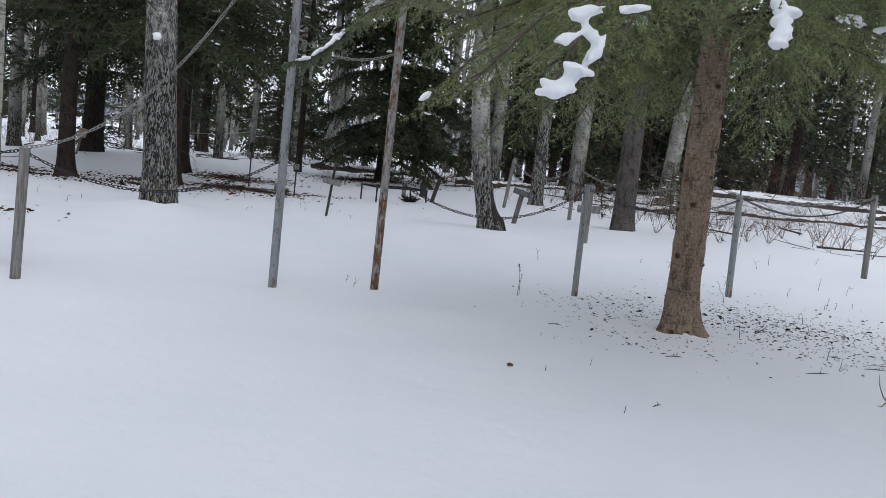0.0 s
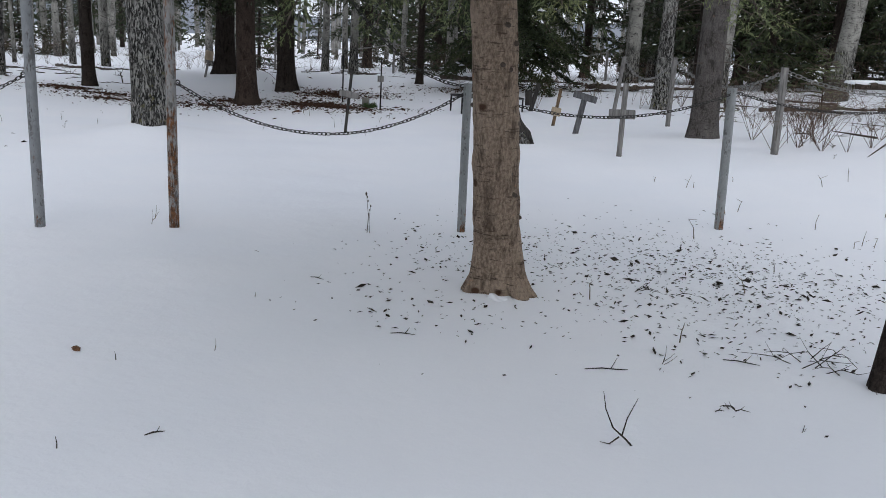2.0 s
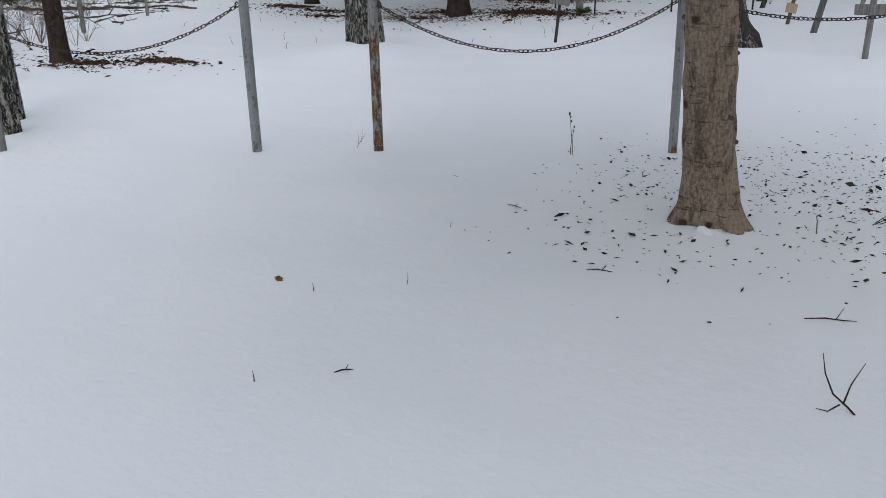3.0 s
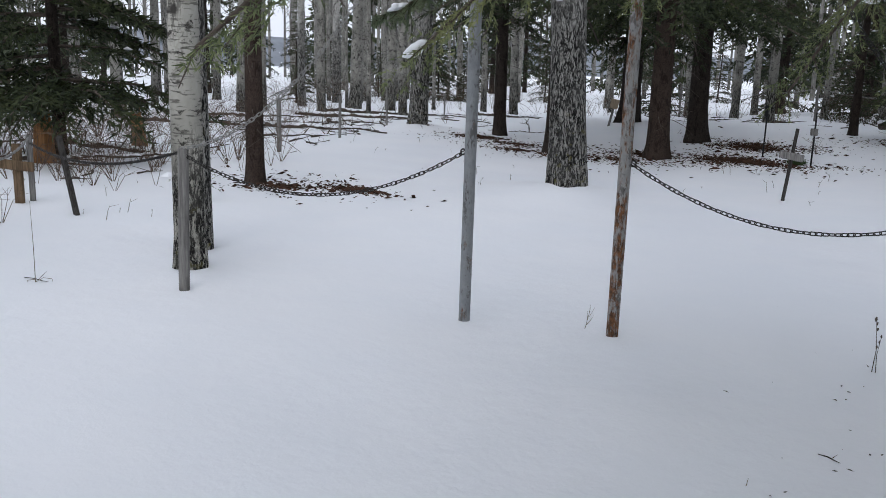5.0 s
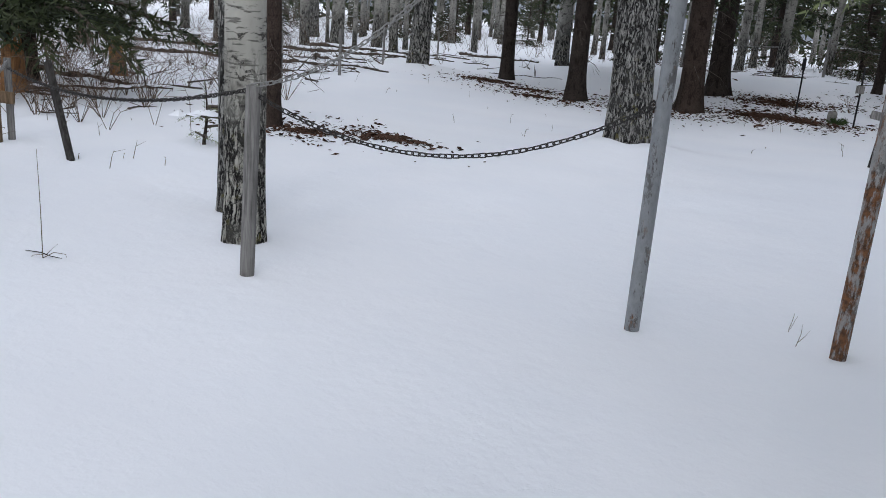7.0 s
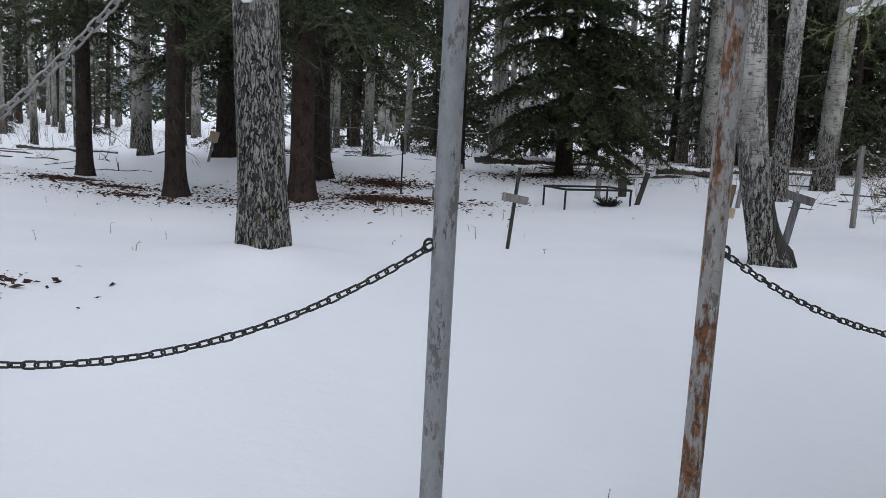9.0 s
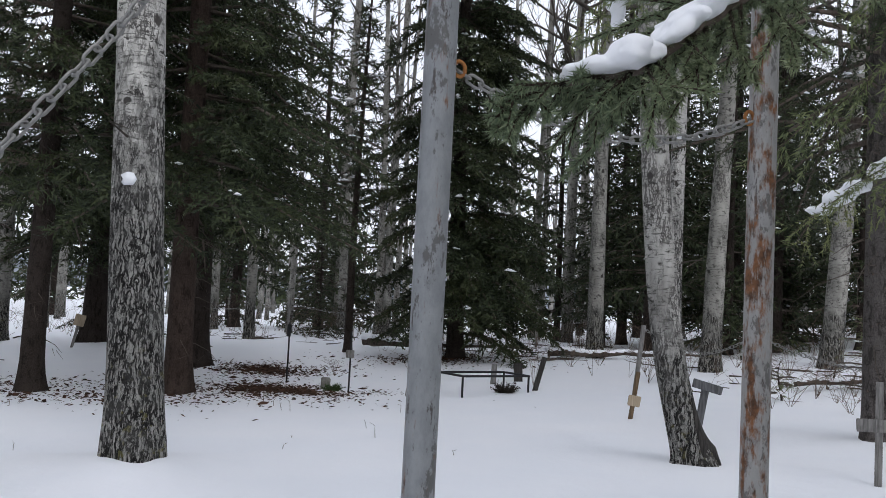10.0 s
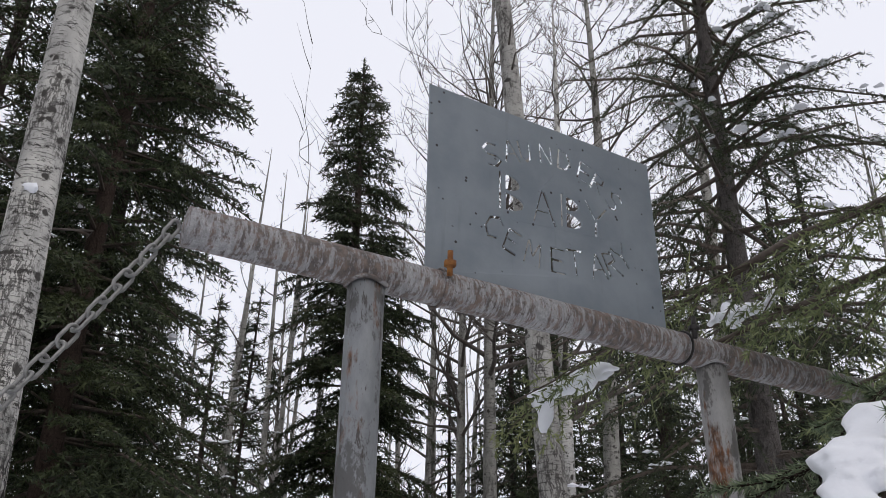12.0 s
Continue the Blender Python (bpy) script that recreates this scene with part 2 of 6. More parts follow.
SNOW = snow_material("snow", 90.0)
BOUGH_SNOW = snow_material("bough_snow", 130.0)
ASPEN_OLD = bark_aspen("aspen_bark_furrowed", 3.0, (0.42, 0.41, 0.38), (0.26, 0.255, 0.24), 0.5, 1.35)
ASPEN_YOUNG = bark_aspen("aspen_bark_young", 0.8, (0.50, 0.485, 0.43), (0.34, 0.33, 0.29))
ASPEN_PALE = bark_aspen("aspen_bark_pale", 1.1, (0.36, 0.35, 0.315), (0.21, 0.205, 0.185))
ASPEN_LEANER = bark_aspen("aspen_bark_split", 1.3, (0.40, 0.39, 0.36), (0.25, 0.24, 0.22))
ASPEN_TWIG = plain("aspen_twig_bark", (0.055, 0.045, 0.038), (0.12, 0.105, 0.09), 12.0)
SPRUCE_BARK = bark_spruce("spruce_bark", (0.026, 0.020, 0.017), (0.064, 0.050, 0.042))
SPRUCE_FORE = bark_spruce("spruce_bark_brown", (0.155, 0.114, 0.085), (0.40, 0.305, 0.228), 1.0, 0.95)
SPRUCE_GREY = bark_spruce("spruce_bark_grey", (0.060, 0.053, 0.050), (0.165, 0.148, 0.136))
SPRUCE_RED = bark_spruce("spruce_bark_red", (0.036, 0.025, 0.020), (0.088, 0.063, 0.051))
DEAD_TWIG = plain("dead_twig", (0.06, 0.045, 0.035), (0.14, 0.115, 0.095), 25.0)
# shade deep in the crowns is put into this near-black needle colour
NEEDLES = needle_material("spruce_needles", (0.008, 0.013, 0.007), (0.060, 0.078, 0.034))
# paler copy of the needle colour, lifted against the boughs' dim undersides
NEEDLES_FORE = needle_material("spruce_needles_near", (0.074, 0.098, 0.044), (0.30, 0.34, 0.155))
NEEDLES_YOUNG = needle_material("spruce_needles_bluish", (0.075, 0.108, 0.064), (0.25, 0.30, 0.18))
GREY_WOOD = wood_material("weathered_grey_wood", (0.11, 0.105, 0.10), (0.27, 0.26, 0.245))
BROWN_WOOD = wood_material("weathered_brown_wood", (0.07, 0.048, 0.028), (0.19, 0.13, 0.08))
TAN_WOOD = wood_material("pale_tan_wood", (0.30, 0.235, 0.165), (0.46, 0.375, 0.27))
LOG_WOOD = wood_material("damp_log_wood", (0.035, 0.028, 0.022), (0.13, 0.105, 0.085), 0.5)
DARK_WOOD = wood_material("blackened_wood", (0.02, 0.018, 0.016), (0.065, 0.06, 0.055))
SOOT_WOOD = wood_material("damp_dark_wood", (0.055, 0.055, 0.058), (0.15, 0.15, 0.155))
ORANGE_WOOD = wood_material("split_orange_wood", (0.16, 0.075, 0.03), (0.38, 0.20, 0.09), 0.6)
LETTER_WOOD = plain("carved_letter_wood", (0.05, 0.048, 0.046), (0.10, 0.097, 0.092), 40.0)
PIPE_GREY = pipe_material("grey_pipe_paint", 0.64, (0.225, 0.235, 0.245), 0.535, (0.012, 1.4))
PIPE_RUST = pipe_material("rusty_pipe_paint", 0.587, (0.29, 0.285, 0.275), 0.54, (0.055, 2.0))
PIPE_BAR = frosted_bar()
PIPE_POST = pipe_material("fence_pipe_paint", 0.64, (0.25, 0.26, 0.26), 0.57, (0.06, 0.4))
CHAIN_IRON = plain("chain_iron", (0.022, 0.021, 0.020), (0.065, 0.060, 0.056), 60.0, 0.55, 0.4)
CHAIN_PALE = plain("galvanised_chain", (0.20, 0.20, 0.195), (0.34, 0.335, 0.32), 60.0, 0.5, 0.4)
BLACK_IRON = plain("black_iron", (0.012, 0.012, 0.013), (0.03, 0.03, 0.032), 40.0, 0.5, 0.3)
RUST = plain("orange_rust", (0.18, 0.07, 0.025), (0.42, 0.19, 0.06), 50.0, 0.9)
STONE = plain("grey_stone", (0.16, 0.155, 0.14), (0.30, 0.29, 0.26), 14.0)
MOSS = litter_material("green_wreath", (0.03, 0.06, 0.025), (0.09, 0.12, 0.05))
LITTER = litter_material("needle_litter", (0.022, 0.015, 0.011), (0.098, 0.053, 0.036))
FAR_BARK = plain("far_pale_bark", (0.10, 0.097, 0.09), (0.27, 0.26, 0.24), 2.0)
DARK_BITS = litter_material("dark_bark_bits", (0.012, 0.011, 0.010), (0.060, 0.050, 0.040))
STALK = litter_material("dry_stalk", (0.10, 0.085, 0.06), (0.24, 0.20, 0.15))
BRUSH = litter_material("bare_brush", (0.07, 0.045, 0.035), (0.20, 0.15, 0.115))
SIGN = sign_material()
CONE = plain("cone_scale", (0.085, 0.045, 0.024), (0.24, 0.12, 0.06), 60.0)
# blue-grey distance haze is put into the wooded hills' colour
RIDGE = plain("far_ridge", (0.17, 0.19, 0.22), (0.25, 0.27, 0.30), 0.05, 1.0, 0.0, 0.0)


# ---- geometry helpers ----
def smooth(a, b, v):
    u = np.clip((v - a) / (b - a), 0, 1)
    return u * u * (3 - 2 * u)


MOUNDS = []  # x, y, height, radius


def ground_z(x, y):
    """Height of the snow at a place or at arrays of places."""
    x, y = np.asarray(x, float), np.asarray(y, float)
    z = smooth(8.5, 14, y) * np.clip(0.13 + 0.04 * x, -0.03, 0.36) + 0.35 * smooth(19, 26, y) * smooth(-20, -8, x)
    z = z + 0.45 * smooth(5, 9, x) * smooth(14, 22, y)
    z = z + 0.012 * np.sin(0.9 * x + 0.4) * np.cos(0.7 * y) + 0.006 * np.sin(2.3 * x + 1.1 * y) + 0.004 * np.sin(5.1 * y - 1.7 * x)
    for mx, my, mh, mr in MOUNDS:
        z = z + mh * np.exp(-((x - mx) ** 2 + (y - my) ** 2) / (mr * mr))
    return z


def gz(x, y):
    return float(ground_z(x, y))


class Geo:
    """Gathers points and faces for one mesh."""

    def __init__(self):
        self.v, self.f = [], []

    def tube(self, pts, radii, n=8, cap=True):
        pts = [Vector(p) for p in pts]
        start, side = len(self.v), None
        for i, p in enumerate(pts):
            d = (pts[min(i + 1, len(pts) - 1)] - pts[max(i - 1, 0)]).normalized()
            if side is None:
                side = d.cross(Vector((0.31, 0.87, 0.12)) if abs(d.z) > 0.7 else Vector((0, 0, 1))).normalized()
            side = (side - d * side.dot(d)).normalized()
            up = d.cross(side)
            for k in range(n):
                a = 2 * math.pi * k / n
                self.v.append(p + (side * math.cos(a) + up * math.sin(a)) * radii[i])
        for i in range(len(pts) - 1):
            a, b = start + i * n, start + (i + 1) * n
            for k in range(n):
                j = (k + 1) % n
                self.f.append((a + k, a + j, b + j, b + k))
        if cap:
            self.f.append(tuple(start + k for k in reversed(range(n))))
            e = start + (len(pts) - 1) * n
            self.f.append(tuple(e + k for k in range(n)))
        return self

    def box(self, lo, hi, m=None, chamfer=0.0, wobble=0.0):
        """A box with cut corners along its long axis, turned by m."""
        lo, hi = Vector(lo), Vector(hi)
        c = min(chamfer, *(0.45 * (hi[i] - lo[i]) for i in range(3)))
        s = len(self.v)
        xs, ys, zs = (lo.x, hi.x), (lo.y, hi.y), (lo.z, hi.z)
        ring = [(lo.x + c, lo.y), (hi.x - c, lo.y), (hi.x, lo.y + c), (hi.x, hi.y - c), (hi.x - c, hi.y), (lo.x + c, hi.y), (lo.x, hi.y - c), (lo.x, lo.y + c)]
        mid = Vector(((lo.x + hi.x) / 2, (lo.y + hi.y) / 2, 0))
        levels = [(lo.z, 0.5), (lo.z + c, 0.0), (hi.z - c, 0.0), (hi.z, 0.5)]
        for z, cut in levels:
            for x, y in ring:
                q = Vector((x, y, z))
                k = 1 - cut * c / max(0.5 * min(hi.x - lo.x, hi.y - lo.y), 1e-6)
                q.x, q.y = mid.x + (q.x - mid.x) * k, mid.y + (q.y - mid.y) * k
                if wobble:
                    q += noise.noise_vector(q * 9 + Vector((lo.x * 31, lo.y * 17, hi.z))) * wobble
                self.v.append(m @ q if m else q)
        for i in range(3):
            for k in range(8):
                j = (k + 1) % 8
                a, b = s + i * 8, s + (i + 1) * 8
                self.f.append((a + k, a + j, b + j, b + k))
        self.f.append(tuple(s + k for k in reversed(range(8))))
        self.f.append(tuple(s + 24 + k for k in range(8)))
        return self

    def blob(self, c, r, squash=(1, 1, 1), n=10, rough=0.25, seed=0.0, flat=None):
        """An uneven lump; flat cuts its underside at that height."""
        c = Vector(c)
        s, rows = len(self.v), max(4, n // 2 + 1)
        for i in range(rows + 1):
            th = math.pi * i / rows
            for k in range(n):
                ph = 2 * math.pi * k / n
                d = Vector((math.sin(th) * math.cos(ph), math.sin(th) * math.sin(ph), math.cos(th)))
                q = d * r * (1 + rough * noise.noise(d * 1.7 + Vector((seed, seed * 1.3, -seed))) * 2)
                q = Vector((q.x * squash[0], q.y * squash[1], q.z * squash[2])) + c
                if flat is not None:
                    q.z = max(q.z, flat)
                self.v.append(q)
        for i in range(rows):
            for k in range(n):
                j = (k + 1) % n
                a, b = s + i * n, s + (i + 1) * n
                self.f.append((a + k, b + k, b + j, a + j))
        return self

    def mesh(self, name, mat, shade=True):
        me = bpy.data.meshes.new(name)
        me.from_pydata([tuple(p) for p in self.v], [], self.f)
        me.materials.append(mat)
        if shade:
            me.polygons.foreach_set("use_smooth", [True] * len(me.polygons))
        me.update()
        return me


def soup(name, tri, mat):
    """A mesh of loose triangles from an array (count, 3, 3)."""
    me = bpy.data.meshes.new(name)
    count = len(tri)
    me.vertices.add(count * 3)
    me.vertices.foreach_set("co", np.ascontiguousarray(tri, dtype=np.float32).ravel())
    me.loops.add(count * 3)
    me.loops.foreach_set("vertex_index", np.arange(count * 3, dtype=np.int32))
    me.polygons.add(count)
    me.polygons.foreach_set("loop_start", np.arange(0, count * 3, 3, dtype=np.int32))
    me.materials.append(mat)
    me.update(calc_edges=True)
    return me


def melt(me, voxel, rounds=4):
    """Fuses overlapping lumps into one smooth skin."""
    ob = new("melting", me)
    mod = ob.modifiers.new("fuse", "REMESH")
    mod.mode, mod.voxel_size, mod.use_smooth_shade = "VOXEL", voxel, True
    ease = ob.modifiers.new("ease", "SMOOTH")
    ease.factor, ease.iterations = 0.5, rounds
    bpy.context.view_layer.update()
    out = bpy.data.meshes.new_from_object(ob.evaluated_get(bpy.context.evaluated_depsgraph_get()))
    mat = me.materials[0]
    bpy.data.objects.remove(ob)
    out.materials.clear()
    out.materials.append(mat)
    return out


def part(name, me, parent, label="", kind=""):
    ob = new(name, me)
    ob.parent = parent
    return tagged(ob, label, kind=kind)


def thing(name, at, label, category, group="", kind="", turn=0.0, scale=1.0):
    ob = new(name)
    ob.empty_display_size = 0.2
    ob.matrix_basis = pose(at[0], at[1], at[2], 0, 0, turn) @ Matrix.Scale(scale, 4)
    return tagged(ob, label, category, group, kind)


def solo(name, me, label, category, group="", kind="", at=(0, 0, 0)):
    ob = new(name, me)
    ob.location = at
    return tagged(ob, label, category, group, kind)


def unit(a):
    return a / np.maximum(np.linalg.norm(a, axis=-1, keepdims=True), 1e-9)


def blades(rng, base, way, length, per_metre, size, width, spread=0.75, droop=0.15):
    """Needle blades along twigs. base, way (N, 3), length (N,): returns triangles (count, 3, 3)."""
    count = np.maximum(1, (length * per_metre).astype(int))
    idx = np.repeat(np.arange(len(base)), count)
    u = rng.random(len(idx))
    p = base[idx] + way[idx] * (u * length[idx])[:, None]
    p[:, 2] -= droop * (u * length[idx]) ** 2
    d = unit(way[idx] * rng.uniform(0.5, 1.0, len(idx))[:, None] + unit(rng.normal(size=(len(idx), 3))) * spread)
    d[:, 2] -= 0.08
    d = unit(d)
    w = unit(np.cross(d, rng.normal(size=d.shape))) * (width * rng.uniform(0.6, 1.2, len(idx)))[:, None] * 0.5
    tip = p + d * (size * rng.uniform(0.6, 1.25, len(idx)))[:, None]
    return np.stack([p - w, p + w, tip], axis=1)


def bough(rng, start, az, length, rise, sag, twig_gap=0.14, twig_share=0.42, twig_sag=0.35, true_tip=False):
    """One spruce branch: its line, and the twigs on it as base, way, length."""
    s = np.linspace(0, 1, 9)
    wob = np.cumsum(rng.normal(0, 0.03, 9)) * length * 0.3
    if true_tip:
        wob = wob - wob[-1] * s
    line = np.stack([start[0] + length * s * math.cos(az) - wob * math.sin(az), start[1] + length * s * math.sin(az) + wob * math.cos(az),
                     start[2] + length * (rise * s - sag * s * s)], axis=1)
    m = max(3, int(length / twig_gap))
    t = np.linspace(0.16, 1.0, m)
    k = np.clip((t * 8).astype(int), 0, 7)
    f = t * 8 - k
    p = line[k] * (1 - f)[:, None] + line[k + 1] * f[:, None]
    along = unit(line[k + 1] - line[k])
    side = np.array([-math.sin(az), math.cos(az), 0.0])
    bases, ways, lens = [], [], []
    for sgn in (-1, 1):
        w = unit(along * rng.uniform(0.5, 0.9, m)[:, None] + side * sgn * rng.uniform(0.6, 1.0, m)[:, None] + np.array([0, 0, -1]) * (twig_sag * rng.uniform(0.3, 1.4, m))[:, None])
        bases.append(p)
        ways.append(w)
        lens.append((twig_share * length * (1 - t) * np.minimum(1, t * 3.2) + 0.1 + 0.05 * length) * rng.uniform(0.6, 1.15, m))
    bases.append(line[2:8])
    ways.append(unit(line[3:9] - line[2:8]))
    lens.append(np.full(6, length / 8))
    return line, np.concatenate(bases), np.concatenate(ways), np.concatenate(lens)


def dabs(rng, lines, count):
    """Flat uneven lumps of snow lying on boughs, eight faces each."""
    out = []
    for k in range(count):
        line = lines[int(rng.integers(0, max(1, int(len(lines) * 0.92))))]
        i = int(rng.integers(3, 8))
        p = line[i] + np.array([rng.normal(0, 0.07), rng.normal(0, 0.07), 0.02])
        for m in range(int(rng.integers(1, 4))):
            c = p + np.array([rng.normal(0, 0.08), rng.normal(0, 0.08), rng.normal(0, 0.015)])
            r = rng.uniform(0.025, 0.085)
            a = rng.uniform(0, 6.28) + np.arange(5) * 1.2566 + rng.normal(0, 0.2, 5)
            rim = c + np.stack([np.cos(a) * r * rng.uniform(0.7, 1.5, 5), np.sin(a) * r * rng.uniform(0.7, 1.5, 5), rng.normal(0, 0.1 * r, 5)], axis=1)
            up, dn = c + np.array([0, 0, r * 0.55]), c - np.array([0, 0, r * 0.2])
            for q in range(5):
                out.append((rim[q], rim[(q + 1) % 5], up))
                out.append((rim[(q + 1) % 5], rim[q], dn))
    return np.array(out)


def trunk_geo(rng, height, r, lean=(0.0, 0.0), curve=0.0, sides=14, flare=1.55, top=0.08, knots=False, bend=(0.0, 0.0, 1.0)):
    """A tapered, slightly wavering trunk with a flared, ribbed foot; returns the geometry and its axis."""
    g = Geo()
    zs = [-0.25, -0.05, 0.04, 0.12, 0.25, 0.45, 0.8, 1.2, 1.7, 2.3, 3, 4, 5.2]
    zs = [z for z in zs if z < height * 0.8] + list(np.linspace(max(min(6.5, height * 0.82), height * 0.45), height, 7))
    zs = sorted(set(zs))
    ph = rng.uniform(0, 6.28, 4)
    axis = []
    for z in zs:
        q = max(z, 0) / height
        bow = 1 - math.exp(-max(z, 0) / bend[2])
        axis.append(Vector((bend[0] * bow + lean[0] * max(z, 0) + curve * math.sin(q * 2.6 + ph[0]) * q, bend[1] * bow + lean[1] * max(z, 0) + curve * math.cos(q * 2.2 + ph[1]) * q, z)))
    s = 0
    for p, z in zip(axis, zs):
        q = max(z, 0) / height
        rad = r * ((1 - q) ** 0.75 * (1 - top) + top)
        foot = (flare - 1) * math.exp(-max(z + 0.05, 0) / (r * 1.5))
        for k in range(sides):
            a = 2 * math.pi * k / sides
            rib = 1 + foot * (0.75 + 0.5 * math.sin(3 * a + ph[2]) + 0.3 * math.sin(5 * a + ph[3]))
            lump = 1 + 0.05 * noise.noise(Vector((math.cos(a) * 1.3 + ph[0], math.sin(a) * 1.3, z * 1.4)))
            if knots:
                lump += 0.06 * max(0, noise.noise(Vector((math.cos(a) * 2.2, math.sin(a) * 2.2 + ph[1], z * 5.0))))
            g.v.append(p + Vector((math.cos(a), math.sin(a), 0)) * rad * rib * lump)
    n = len(zs)
    for i in range(n - 1):
        for k in range(sides):
            j = (k + 1) % sides
            g.f.append((i * sides + k, i * sides + j, (i + 1) * sides + j, (i + 1) * sides + k))
    g.f.append(tuple((n - 1) * sides + k for k in range(sides)))
    return g, axis


def axis_at(axis, z):
    for a, b in zip(axis, axis[1:]):
        if b.z >= z:
            return a.lerp(b, (z - a.z) / max(b.z - a.z, 1e-6))
    return axis[-1]


def build_spruce(seed, at, height, r, crown_from, reach, label, bark=None, group="spruces", lean=(0, 0), density=26, blade=(0.17, 0.042), gap=0.38, sag=0.42,
                 full=1.0, needles=None, dead=16, snow=70, flare=1.5, hanging=0.35, dead_len=0.9, name="spruce_tree", taper=0.85):
    """A conifer: trunk, dead lower twigs, needle crown and snow on its boughs."""
    rng = np.random.default_rng(seed)
    tree = thing(name, (at[0], at[1], gz(at[0], at[1])), label, "tree", group)
    g, axis = trunk_geo(rng, height, r, lean, 0.12, 14, flare)
    part("trunk", g.mesh("spruce_trunk", bark or SPRUCE_BARK), tree)
    wood, tri, caps = Geo(), [], Geo()
    bb, ww, ll, tips = [], [], [], []
    z = crown_from
    while z < height - 0.25:
        q = (z - crown_from) / (height - crown_from)
        R = reach * ((1 - q) ** taper) * (0.55 + 0.45 * min(1, q * 6 + full))
        for k in range(int(rng.integers(4, 7))):
            az, L = rng.uniform(0, 6.28), max(0.18, R * rng.uniform(0.6, 1.1))
            zz = z + rng.uniform(-0.15, 0.15)
            c = axis_at(axis, zz)
            line, b, w, l = bough(rng, (c.x, c.y, zz), az, L, 0.14 + 0.35 * q * q, sag * rng.uniform(0.7, 1.25), twig_gap=0.15, twig_sag=hanging)
            bb.append(b), ww.append(w), ll.append(l)
            wood.tube(line[::4], [0.012 + 0.012 * L * (1 - i / 2) for i in range(3)], 3, False)
            tips.append((line, L))
        z += gap * rng.uniform(0.75, 1.2) * (1 - 0.35 * q)
    tri = blades(rng, np.concatenate(bb), np.concatenate(ww), np.concatenate(ll), density, blade[0], blade[1])
    lead = np.array([[axis[-1].x, axis[-1].y, height - 0.5]])
    tri = np.concatenate([tri, blades(rng, lead, np.array([[0, 0, 1.0]]), np.array([0.75]), 60, blade[0] * 0.8, blade[1])])
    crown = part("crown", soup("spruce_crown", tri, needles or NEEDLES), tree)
    part("bough_wood", wood.mesh("spruce_boughs", DEAD_TWIG), tree, kind="stuff")
    if dead:
        d = Geo()
        for k in range(dead):
            zz, az, L = rng.uniform(0.6, crown_from + 0.8), rng.uniform(0, 6.28), rng.uniform(0.25, dead_len)
            c = axis_at(axis, zz)
            pts = [(c.x + L * s * math.cos(az + 0.3 * s), c.y + L * s * math.sin(az + 0.3 * s), zz + L * (0.15 * s - 0.55 * s * s)) for s in (0, 0.35, 0.7, 1.0)]
            d.tube(pts, [0.010, 0.007, 0.005, 0.002], 3, False)
            for _ in range(2):
                s = rng.uniform(0.35, 0.9)
                p = Vector(pts[0]).lerp(Vector(pts[3]), s)
                d.tube([p, p + Vector((rng.normal(0, 0.12), rng.normal(0, 0.12), -rng.uniform(0.03, 0.15)))], [0.004, 0.0015], 3, False)
        part("dead_wood", d.mesh("spruce_dead_wood", DEAD_TWIG), tree, kind="stuff")
    if snow:
        part("snow_cap", soup("spruce_snow", dabs(rng, [t[0] for t in tips], snow), BOUGH_SNOW), crown, "small lumps of settled white snow", "stuff")
    return tree


